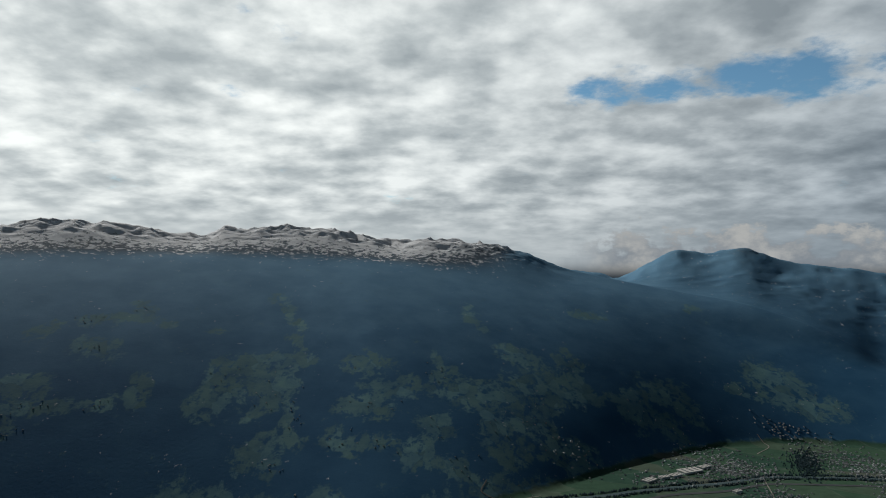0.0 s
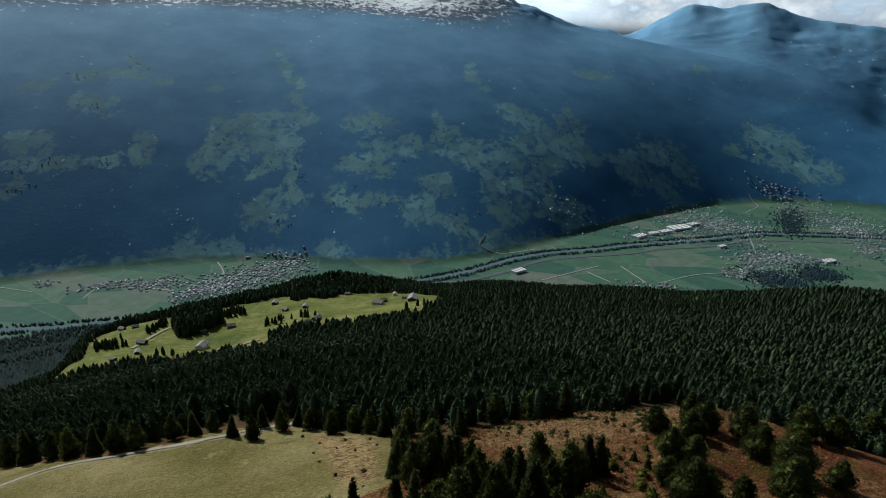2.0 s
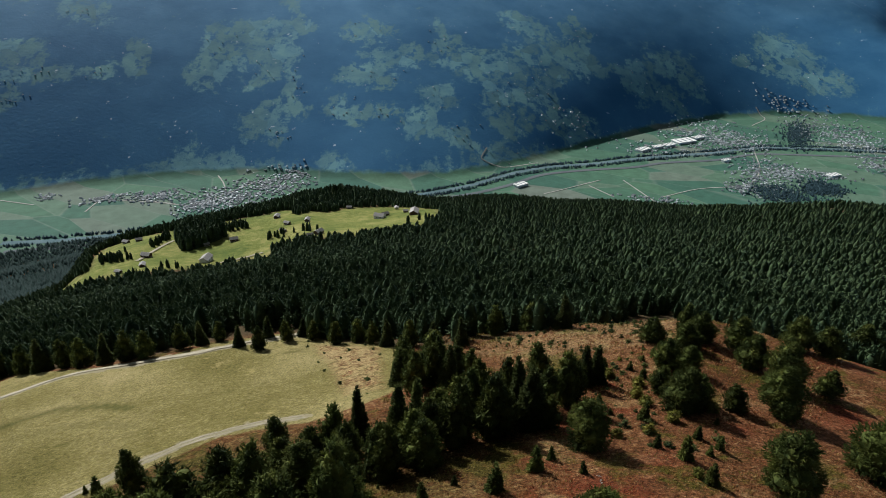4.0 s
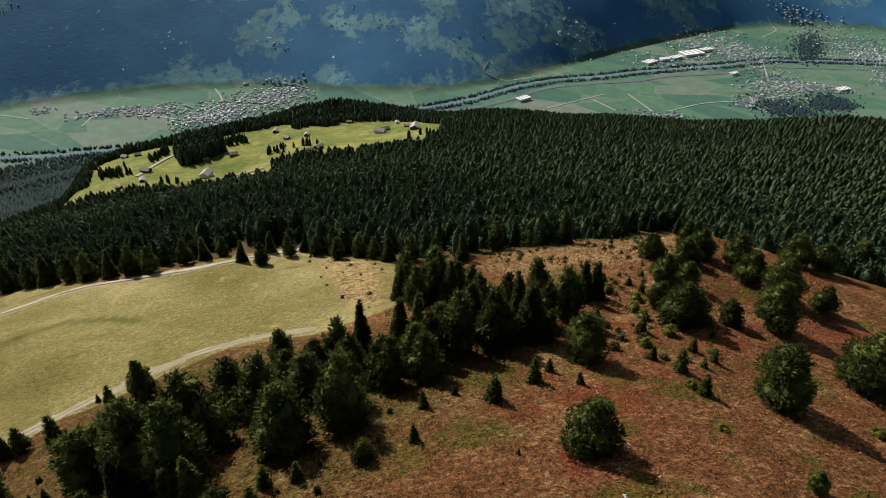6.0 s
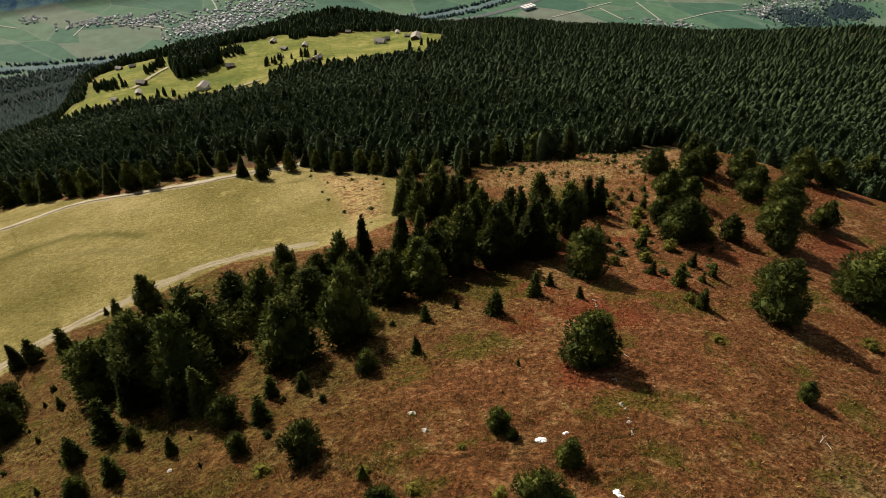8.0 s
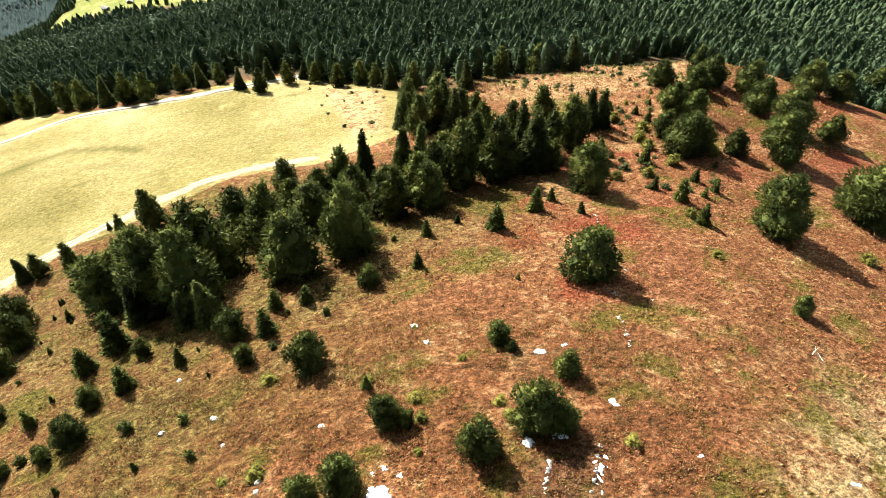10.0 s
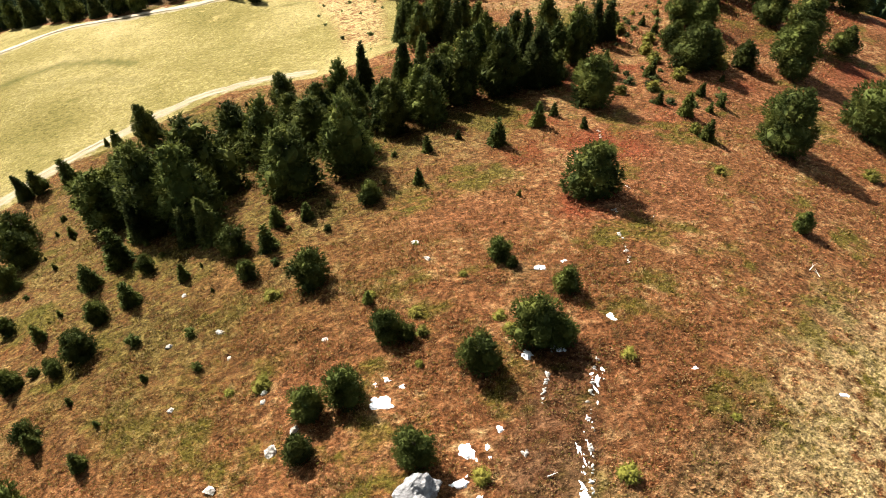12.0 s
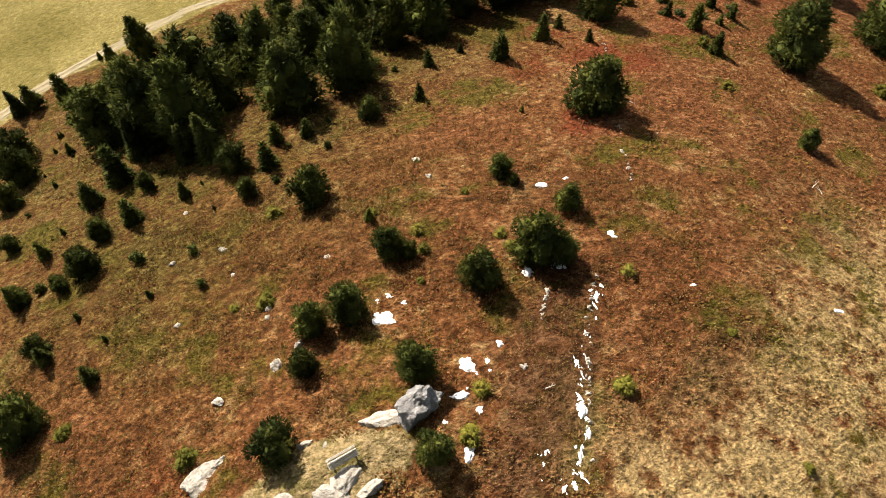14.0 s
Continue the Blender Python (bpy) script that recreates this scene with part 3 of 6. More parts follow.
ALP = [
    (-440.0, 650.0), (-355.6, 556.2), (-322.0, 553.4), (-279.3, 554.0), (-244.7, 556.8), (-214.5, 571.9),
    (-186.9, 576.5), (-157.0, 573.0), (-161.8, 616.6), (-143.3, 609.2), (-98.5, 598.4), (-57.0, 601.6),
    (-17.9, 606.7), (-3.2, 687.5), (-5.6, 773.1), (-27.4, 800.9), (-60.8, 799.4), (-87.8, 798.7),
    (-121.4, 796.0), (-141.3, 772.5), (-200.2, 812.4), (-220.1, 781.1), (-257.1, 767.9), (-284.6, 739.8),
    (-319.4, 754.8), (-369.3, 760.2), (-392, 735), (-382.9, 694.1), (-364.5, 649.2), (-350.0, 612.6),
    (-399.5, 660.9),
]
GLADE = [
    (-163.9, 908.5), (-146.3, 920.2), (-134.4, 900.8), (-146.8, 873.5),
]
YARD = [
    (-11.8, 8.1), (-9.1, 10.9), (-6.7, 11.8), (-3.2, 12.0), (-1.4, 10.9), (-2.7, 8.9),
    (-2.9, 6.7), (-10.5, 6.4),
]
BILBERRY = [(12.1, 29.0), (24.9, 32.7), (22.1, 20.3), (14.8, 12.1), (11.2, 17.4)]
PEAT = [(7.4, 25.9), (11.4, 25.4), (9.1, 14.8), (7.0, 8.1), (2.6, 8.0), (3.6, 14.5), (5.7, 21.0)]
# red bilberry: place and reach
RUST = [
    (-27.6, 14.3, 5), (-4.9, 15.1, 4), (-9.9, 25.2, 5), (-0.1, 46.3, 8), (24.8, 56.1, 9), (18.9, 46.9, 7), (-20.8, 39.9, 5), (45, 85, 14), (60, 100, 16), (30, 70, 9), (62, 90, 10),
]
LEE = [
    (-68.6, 70.7), (-60.2, 90.4), (-46.9, 99.5), (-33.2, 102.6), (-16.8, 94.8), (-2.4, 75.4),
    (7.0, 71.5), (-5.3, 48.7), (-12.6, 31.1), (-17.8, 24.7), (-24.1, 19.3), (-35.0, 20.1),
    (-52.9, 45.5),
]
TREELINE = [
    (-60.0, 185), (-38.2, 261), (-34.2, 236), (-27.7, 201), (-23.8, 205), (-19.3, 205), (-15.3, 202), (-10.2, 175),
    (-5.4, 159), (0.6, 146), (4.4, 156), (11.2, 155), (18.1, 252), (20.0, 172), (24, 178), (30, 182),
    (36, 178), (45, 178), (60.0, 185),
]
FAR_TRACK = [
    (-136.9, 149.4), (-132.9, 155.8), (-127.0, 157.7), (-121.1, 162.3), (-116.2, 169.0), (-108.6, 171.8), (-95.4, 170.9), (-82.8, 174.2),
    (-74.0, 174.2), (-66.4, 177.5), (-60.6, 181.8), (-52.5, 184.5), (-44.2, 187.3), (-33.7, 188.7), (-16.3, 195.5), (-5.8, 217.0),
]
NEAR_TRACK = [
    (-76.9, 70.3), (-72.9, 75.7), (-70.6, 80.8), (-68.3, 84.5), (-65.2, 89.0), (-61.3, 92.9), (-56.4, 97.5), (-51.9, 100.8),
    (-48.5, 104.4), (-43.5, 106.9), (-38.2, 108.7), (-32.6, 109.6), (-27.0, 109.8),
]
RUT = [
    (-113.6, 125.9), (-106.4, 128.8), (-100.6, 134.4), (-93.1, 137.2), (-81.9, 135.5), (-72.7, 130.9),
]
ALP_GROVE = [(-268.1, 643.7), (-254.5, 650.3), (-231.5, 681.8), (-255.3, 739.8), (-289.6, 745.8), (-296.3, 705.2)]
ALP_GROUPS = [
    [(-237.5, 702.8), (-217.4, 709.3), (-227.8, 735.4), (-247.4, 736.0)],
    [(-176.7, 752.7), (-152.7, 780.7), (-162.1, 804.2), (-183.5, 789.4)],
    [(-336.4, 617.6), (-305.7, 619.6), (-326.5, 638.5), (-353.0, 644.6)],
    [(-304.4, 665.6), (-302.4, 708.0), (-312.0, 724.4), (-313.8, 676.9)],
]
ALP_TRACK = [
    (-299.3, 611.3), (-298.7, 639.5), (-297.0, 669.5), (-292.3, 689.4),
]
ALP_EDGE_TRACK = [
    (-207.9, 584.1), (-187.4, 587.8), (-171.4, 598.6),
]
# foot and height of the trees that stand apart
PINES = [
    (-50.2, 86.4, 8.5), (15.7, 51.6, 7.4), (45.2, 69.7, 10.0), (64.0, 79.0, 11.9), (38.4, 48.1, 2.7), (20.6, 78.4, 8.5),
    (49.1, 96.0, 5.1), (46.1, 131.9, 6.3), (55.5, 129.6, 7.5), (51.1, 125.3, 6.7), (58.1, 97.2, 9.6), (65.8, 112.2, 9.4),
    (62.5, 118.8, 7.6), (73.5, 109.8, 5.8), (86.4, 133.2, 7.8), (80.3, 134.7, 8.3), (141.5, 201.0, 14.4), (43.7, 114.8, 6.8),
    (39.8, 93.8, 8.5), (43.0, 96.6, 6.0), (38.8, 102.1, 5.5), (46.8, 111.6, 6.2), (62.9, 127.1, 7.9),
]
BUSHES = [
    (-12.0, 35.9, 4.7), (-22.0, 44.2, 4.1), (-19.1, 38.8, 2.6), (-32.4, 44.0, 2.7), (-33.7, 31.2, 3.9), (-34.5, 36.4, 3.0),
    (-35.5, 29.3, 1.8), (-34.1, 22.0, 2.6), (-40.3, 28.9, 2.6), (-46.0, 37.2, 2.6), (-52.6, 47.0, 4.2), (-55.1, 53.4, 6.2),
    (-58.5, 59.2, 6.2), (6.8, 27.3, 4.8), (8.9, 26.9, 3.1), (2.4, 24.5, 3.9), (10.1, 32.8, 2.8), (-4.5, 27.8, 3.2),
    (-2.8, 27.3, 1.8), (-9.6, 20.7, 3.2), (-7.1, 21.8, 3.8), (-1.7, 16.4, 3.5), (-9.7, 17.5, 1.9), (-8.3, 50.7, 3.1),
    (4.9, 37.6, 2.8), (-19.7, 54.6, 2.3), (5.9, 36.2, 1.3), (-10.2, 10.9, 3.8), (-31.9, 14.8, 4.9), (-9.5, 17.2, 2.5),
    (-0.6, 10.5, 2.8), (-36.2, 30.0, 1.9),
]
YOUNG = [
    (-58.5, 89.7, 3.3), (-60.9, 90.2, 1.6), (-60.3, 76.3, 5.2), (33.4, 75.1, 3.7), (40.0, 79.3, 2.3), (34.3, 68.2, 3.2),
    (12.0, 69.5, 3.6), (14.6, 73.0, 2.1), (6.3, 63.8, 3.9), (1.5, 66.1, 1.4), (-2.4, 62.8, 2.4), (-3.1, 53.9, 2.1),
    (7.8, 50.0, 0.9), (18.0, 68.7, 1.8), (31.8, 89.2, 3.2), (-14.9, 48.4, 2.4), (-18.2, 43.5, 3.5), (-18.4, 48.3, 2.8),
    (-25.7, 47.7, 5.5), (-28.7, 48.5, 4.6), (-26.8, 41.0, 2.1), (-36.9, 52.6, 5.5), (-37.1, 47.0, 5.4), (-38.7, 42.9, 3.9),
    (-31.5, 38.0, 3.6), (-40.6, 34.9, 2.3), (-50.2, 57.9, 1.9), (-55.2, 67.6, 1.9), (-55.1, 63.6, 1.0), (-32.9, 21.0, 2.2),
    (-39.9, 28.5, 3.1), (-27.2, 18.5, 2.3), (-6.4, 32.0, 1.5),
]
JUNIPERS = [
    (-2.3, 29.9, 1.3), (-1.7, 27.7, 1.1), (5.2, 27.7, 1.4), (-13.8, 23.9, 1.6), (-16.5, 23.6, 0.9), (32.7, 58.4, 1.6),
    (56.3, 64.5, 2.4), (-15.6, 34.9, 1.7), (-1.8, 24.4, 0.7), (4.4, 29.3, 1.1), (20.7, 20.6, 0.8), (13.8, 25.5, 1.2),
    (1.6, 34.9, 0.8), (-2.8, 40.5, 0.6), (-6.2, 32.7, 0.9), (-16.6, 11.0, 1.6), (2.4, 14.9, 1.3), (1.6, 11.5, 1.4),
    (11.8, 15.6, 1.6), (-27.6, 13.9, 1.4), (-6.4, 32.3, 0.9), (23.4, 10.9, 0.8),
]
EDGE_TREES = [
    (-60.9, 176.8, 7.6), (-53.4, 171.3, 8.3), (-46.7, 178.7, 7.9), (-54.5, 185.5, 7.9), (-71.7, 190.5, 7.7), (-81.8, 185.0, 9.7),
    (-76.3, 187.8, 8.7), (-30.5, 169.3, 8.2), (-38.8, 178.1, 7.2), (-43.4, 183.9, 6.8), (-23.9, 168.5, 8.1), (-19.2, 162.7, 7.3),
    (-14.9, 157.8, 8.2), (-90.1, 178.6, 10.4), (-96.1, 177.8, 11.1), (-104.4, 181.1, 10.6), (-114.3, 185.0, 11.6), (-123.5, 190.6, 11.2),
    (-134.7, 195.1, 13.0), (-143.6, 199.0, 11.8), (-156.6, 204.8, 12.9), (30.6, 154.0, 9.8), (22.8, 159.6, 9.6), (13.8, 159.3, 9.4),
    (4.4, 145.3, 8.1), (45.6, 132.5, 6.6), (54.3, 134.8, 8.6), (-2.6, 148.2, 7.8), (-8.6, 153.5, 8.6), (-65.7, 75.7, 5.5),
    (-68.1, 74.8, 5.7),
]
# the belt of trees below the meadow: foot, height, width of the crown
BELT = [
    (-44.9, 59.0, 9.3, 6.8), (-44.5, 62.7, 8.4, 5.8), (-46.1, 70.4, 8.4, 6.9), (-34.8, 55.7, 14.6, 6.7), (-29.8, 52.6, 13.1, 7.2),
    (-30.7, 62.7, 13.6, 8.6), (-29.7, 73.5, 10.1, 6.5), (-25.1, 70.2, 11.7, 6.2), (-17.5, 56.3, 10.5, 6.5), (-27.1, 91.4, 7.4, 4.1),
    (-18.6, 71.4, 8.5, 6.6), (-11.8, 59.5, 11.7, 5.7), (-10.5, 60.3, 7.4, 2.4), (-8.9, 73.3, 8.9, 4.4), (-7.1, 71.3, 9.1, 4.3),
    (-16.5, 82.1, 10.8, 4.6), (-22.5, 76.0, 8.5, 5.0), (-12.9, 87.2, 10.5, 3.1), (-13.5, 77.5, 9.2, 4.6), (-18.5, 78.5, 8.5, 5.0),
    (-2.3, 73.1, 8.1, 4.8), (-1.7, 79.0, 9.7, 4.6),
]
BELT_MORE = [
    (-5.0, 77.0, 9.4, 4.6), (1.0, 80.5, 9.8, 4.8), (16.5, 93.0, 9.2, 4.4), (8.6, 89.0, 10.2, 4.8), (-12.0, 66.5, 8.6, 4.4), (-38.5, 58.5, 9.6, 5.4),
    (-6.9, 84.7, 10.9, 3.6), (-4.3, 81.9, 11.9, 3.5), (-36.4, 52.4, 7.1, 2.8), (-28.9, 48.9, 6.0, 2.5), (-25.6, 47.8, 7.3, 2.7),
    (2.3, 82.4, 11.5, 5.3), (4.9, 89.7, 10.9, 5.0), (8.2, 83.6, 11.2, 5.9), (6.4, 95.5, 10.6, 4.6), (13.8, 86.8, 11.7, 4.9),
    (16.8, 87.1, 6.0, 3.0), (12.2, 91.4, 11.7, 3.8), (18.5, 109.8, 9.4, 4.4), (20.6, 96.4, 10.8, 4.7), (22.6, 98.9, 8.6, 4.5),
    (26.1, 106.8, 8.8, 3.1), (28.3, 108.5, 8.0, 3.3), (30.9, 113.8, 4.0, 2.0), (-0.0, 87.4, 8.8, 4.9), (11.3, 100.6, 9.3, 4.1),
]
SHRUBBY = [
    (21.9, 85.2), (31.9, 117.1), (43.8, 129.7), (48.4, 117.8), (43.5, 86.7), (34.1, 66.5),
    (28.5, 80.5),
]
UPPER_CLUMP = [
    (-10.7, 120.3), (-10.0, 137.2), (-0.3, 131.4), (5.5, 122.2), (4.1, 111.0), (-5.6, 111.1),
]
BRANCHES = [
    (35.9, 40.5, 1.22), (36.7, 39.6, 1.1), (34.5, 52.0, 1.0), (21.5, 46.7, 0.69), (19.9, 52.9, 0.74), (6.5, 15.1, 0.65),
]
# old snow, stones: place and width
SNOW_PATCHES = [
    (-4.1, 20.9, 2.01), (-4.1, 23.0, 0.75), (-2.9, 22.4, 0.65), (-4.9, 22.6, 0.41), (6.1, 25.2, 1.1), (8.6, 26.1, 1.37),
    (8.3, 35.9, 0.98), (10.7, 37.2, 1.01), (13.3, 29.5, 0.99), (1.7, 16.8, 1.49), (3.8, 18.6, 1.0), (1.3, 14.5, 1.07),
    (2.2, 13.4, 0.63), (1.5, 10.5, 1.13), (0.1, 12.5, 0.48), (0.7, 14.3, 0.5), (31.3, 24.3, 0.9), (18.8, 24.8, 0.51),
    (2.9, 17.2, 0.45), (3.1, 16.4, 0.37), (39.4, 92.9, 1.52),
]
SNOW_DRIFT = [
    (11.0, 22.9, 0.82), (10.7, 22.2, 0.73), (8.9, 17.3, 0.6), (9.1, 16.3, 0.67), (9.5, 17.8, 0.46), (8.7, 13.6, 1.21),
    (8.7, 14.7, 0.58), (8.9, 12.1, 0.76), (8.3, 10.9, 0.88), (8.2, 9.3, 0.72), (6.1, 10.7, 0.4), (5.9, 10.0, 0.4),
    (7.6, 8.8, 0.52), (7.0, 8.6, 0.45), (11.5, 24.0, 0.42), (9.8, 19.6, 0.39),
]
STONES = [
    (-19.7, 31.2, 1.11), (-24.3, 30.2, 0.91), (-21.2, 22.6, 0.98), (-11.7, 17.7, 1.35), (-15.4, 15.1, 1.16), (-9.5, 27.9, 0.82),
    (-13.5, 23.1, 0.78), (-13.4, 22.3, 0.6), (-25.8, 38.0, 0.79), (-1.6, 37.8, 0.82), (-2.9, 40.7, 1.17), (-10.3, 19.3, 0.97),
    (-7.1, 11.1, 0.48), (-17.8, 27.7, 0.66),
]
# hay barns and huts of the alp: place and length
HUTS = [
    (-33.5, 721.3, 15.7), (-72.0, 722.6, 13.8), (-67.1, 737.3, 9.0), (-57.3, 779.4, 6.8), (-44.3, 748.5, 6.5), (-115.2, 790.5, 6.9),
    (-149.8, 707.4, 8.2), (-171.3, 704.1, 7.6), (-168.2, 670.1, 7.3), (-122.4, 626.1, 10.1), (-129.0, 614.2, 6.6), (-218.6, 664.3, 9.8),
    (-225.3, 596.4, 14.7), (-245.8, 657.9, 6.5), (-297.1, 629.8, 11.0), (-280.5, 583.1, 8.0), (-344.6, 720.1, 8.3), (-361.2, 722.9, 8.5),
    (-193.5, 749.1, 9.4), (-295.8, 566.8, 6.8),
]
HAY = [
    (-294, 2635, 78, 69), (-175, 2508, 125, 50), (-230, 2383, 104, 50), (-16, 2640, 44, 104), (40, 2509, 78, 105), (-313, 2222, 46, 63),
    (-193, 2198, 74, 31), (-53, 2191, 60, 47), (-13, 2296, 58, 51), (-774, 2513, 80, 142), (-638, 2629, 126, 62), (-586, 2487, 85, 102),
    (-590, 2376, 77, 33), (-536, 2190, 107, 61), (-509, 2118, 39, 43), (-1291, 2230, 97, 48), (-1048, 2402, 49, 61), (-1107, 2301, 52, 34),
    (-1305, 2107, 45, 27), (365, 2703, 94, 87), (274, 2863, 70, 91), (509, 2844, 34, 91), (511, 2725, 83, 78), (346, 2562, 53, 111),
]
HAY_MORE = [
    (725, 2702, 86, 93), (941, 2816, 93, 100), (789, 2658, 100, 67), (1225, 2964, 56, 55), (1436, 3039, 127, 120), (1444, 2911, 138, 91),
    (1577, 2870, 82, 53), (710, 3345, 65, 57), (171, 2377, 49, 54), (301, 2419, 80, 46), (224, 2302, 86, 76), (68, 2123, 63, 76),
    (192, 2102, 115, 58), (412, 2338, 77, 50), (-1267, 2589, 72, 52), (-1376, 2767, 55, 58), (-1506, 2632, 47, 53), (-1240, 2916, 38, 75),
    (-482, 2334, 24, 91), (-796, 2331, 65, 56), (-632, 1980, 48, 82), (-731, 1921, 92, 105), (-351, 1958, 57, 51),
]
HAY_HIGH = [
    (-1491, 2642, 75, 48), (-1336, 2809, 82, 38), (-1232, 2875, 61, 99), (-1261, 2587, 97, 51), (-1388, 2290, 71, 85), (-1304, 2219, 136, 41),
    (-1043, 2405, 60, 69), (-1095, 2818, 32, 27), (-910, 2807, 52, 31), (-140, 2854, 30, 20), (696, 3338, 78, 42), (1265, 3626, 61, 41),
    (475, 2838, 46, 132), (-286, 2627, 84, 47), (319, 2860, 76, 46), (877, 2822, 117, 73), (-267, 2210, 88, 47), (-30, 2164, 86, 34),
    (341, 2620, 140, 56), (147, 2513, 100, 98), (380, 2403, 129, 52),
]
SKI_RUNS = [
    (-729, 3144, 39, 50), (-664, 3004, 36, 98), (-603, 2881, 29, 86), (-544, 2755, 22, 86), (-515, 2681, 18, 66), (121, 3219, 21, 87),
    (146, 3079, 30, 69),
]
RIVER = [
    (-1025, 1471), (-903, 1488), (-786, 1522), (-666, 1561), (-478, 1635), (-277, 1723), (-40, 1820), (71, 1881),
    (192, 1980), (319, 2050), (465, 2086), (561, 2122), (659, 2153), (856, 2200), (1068, 2267), (1254, 2259),
    (1519, 2229),
]
MOTORWAY = [
    (-1012, 1450), (-839, 1493), (-761, 1526), (-654, 1568), (-413, 1662), (-9, 1812), (70, 1849), (170, 1916),
    (279, 2007), (405, 2047), (551, 2077), (669, 2125), (821, 2152), (1013, 2222), (1230, 2209), (1490, 2180),
]
LANES = [
    [(130, 2106), (111, 2058), (162, 2040), (289, 2087)],
    [(519, 1938), (569, 1761)],
    [(596, 1804), (728, 1873), (850, 1898), (950, 2023), (1013, 2222)],
    [(-920, 1663), (-920, 1709), (-916, 1750), (-711, 1726)],
    [(-1074, 1706), (-1180, 1736)],
    [(-811, 1752), (-677, 1714), (-597, 1799), (-543, 1890)],
    [(-668, 1956), (-631, 1888), (-603, 1820)],
    [(1127, 2534), (1220, 2658), (1210, 2721)],
    [(411, 1888), (464, 1801)],
    [(272, 1818), (453, 1936)],
]
# villages: centre, half across, half along, houses
VILLAGES = [
    (-489, 1868, 114, 114, 150), (-585, 1757, 109, 94, 160), (-647, 1715, 62, 58, 60), (-442, 1950, 47, 40, 40), (-774, 1774, 68, 49, 70), (-905, 1758, 83, 31, 45),
    (-1069, 1767, 28, 23, 14), (933, 2396, 162, 195, 190), (993, 2316, 106, 114, 80), (683, 2244, 119, 91, 40), (1374, 2503, 144, 209, 110), (1424, 2328, 115, 168, 110),
    (1335, 2728, 128, 70, 30), (948, 1998, 93, 167, 130), (1042, 2000, 95, 68, 60), (841, 1875, 45, 49, 30), (1336, 2086, 50, 89, 40), (1128, 2002, 97, 34, 30),
    (575, 1782, 110, 26, 28), (453, 2344, 122, 110, 18),
]
HALLS = [
    (812, 2325, 94), (749, 2277, 52), (650, 2225, 58), (706, 2257, 44), (874, 2367, 50), (216, 1884, 49),
    (1154, 1987, 50), (882, 2119, 35),
]
VALLEY_WOODS = [
    (1246, 2426, 63, 199), (935, 1833, 112, 96), (1068, 1880, 70, 77),
]


# ---------------------------------------------------------------- the ground, one sheet


def inside(x, y, outline):
    """Signed distance to an outline: positive within."""
    pts = np.array(outline, float)
    odd = np.zeros(x.shape, bool)
    near = np.full(x.shape, 1e9)
    for (ax, ay), (bx, by) in zip(pts, np.roll(pts, -1, axis=0)):
        crosses = ((ay > y) != (by > y)) & (x < (bx - ax) * (y - ay) / (by - ay + 1e-9) + ax)
        odd ^= crosses
        u = np.clip(((x - ax) * (bx - ax) + (y - ay) * (by - ay)) / ((bx - ax) ** 2 + (by - ay) ** 2 + 1e-9), 0, 1)
        near = np.minimum(near, np.hypot(x - ax - u * (bx - ax), y - ay - u * (by - ay)))
    return np.where(odd, near, -near)


def near_way(x, y, points, reach):
    """Soft mask along a line of places."""
    near = np.full(x.shape, 1e9)
    for (ax, ay), (bx, by) in zip(points, points[1:]):
        u = np.clip(((x - ax) * (bx - ax) + (y - ay) * (by - ay)) / ((bx - ax) ** 2 + (by - ay) ** 2 + 1e-9), 0, 1)
        near = np.minimum(near, np.hypot(x - ax - u * (bx - ax), y - ay - u * (by - ay)))
    return step(reach, reach * 0.35, near)


def treeline(az):
    return np.interp(az, [q[0] for q in TREELINE], [q[1] for q in TREELINE])


def blots(x, y, blobs, soft=0.35):
    """Soft mask of ovals that lie across the line of sight."""
    total = np.zeros(x.shape)
    x, y = x + 70 * value_noise(x, y, 120, 61, 5), y + 80 * value_noise(x, y, 110, 62, 5)
    for cx, cy, across, along in blobs:
        r = math.hypot(cx, cy)
        ux, uy = cx / r, cy / r
        dx, dy = x - cx, y - cy
        d = np.hypot((dx * uy - dy * ux) / across, (dx * ux + dy * uy) / max(along, 18)) / 1.18
        total = np.maximum(total, step(1 + soft, 1 - soft, d))
    return total


def mesh_from(name, verts, faces, materials, indices=None, smooth=False):
    me = bpy.data.meshes.new(name)
    verts, faces = np.asarray(verts, np.float32), np.asarray(faces, np.int32)
    k = faces.shape[1]
    me.vertices.add(len(verts))
    me.vertices.foreach_set("co", verts.ravel())
    me.loops.add(faces.size)
    me.loops.foreach_set("vertex_index", faces.ravel())
    me.polygons.add(len(faces))
    me.polygons.foreach_set("loop_start", np.arange(0, faces.size, k, dtype=np.int32))
    me.polygons.foreach_set("loop_total", np.full(len(faces), k, np.int32))
    for m in materials:
        me.materials.append(m)
    if indices is not None:
        me.polygons.foreach_set("material_index", np.asarray(indices, np.int32))
    me.polygons.foreach_set("use_smooth", np.full(len(faces), smooth))
    me.update()
    me.validate()
    return me


def add_mask(me, name, values):
    me.attributes.new(name, "FLOAT", "POINT").data.foreach_set("value", np.asarray(values, np.float32))


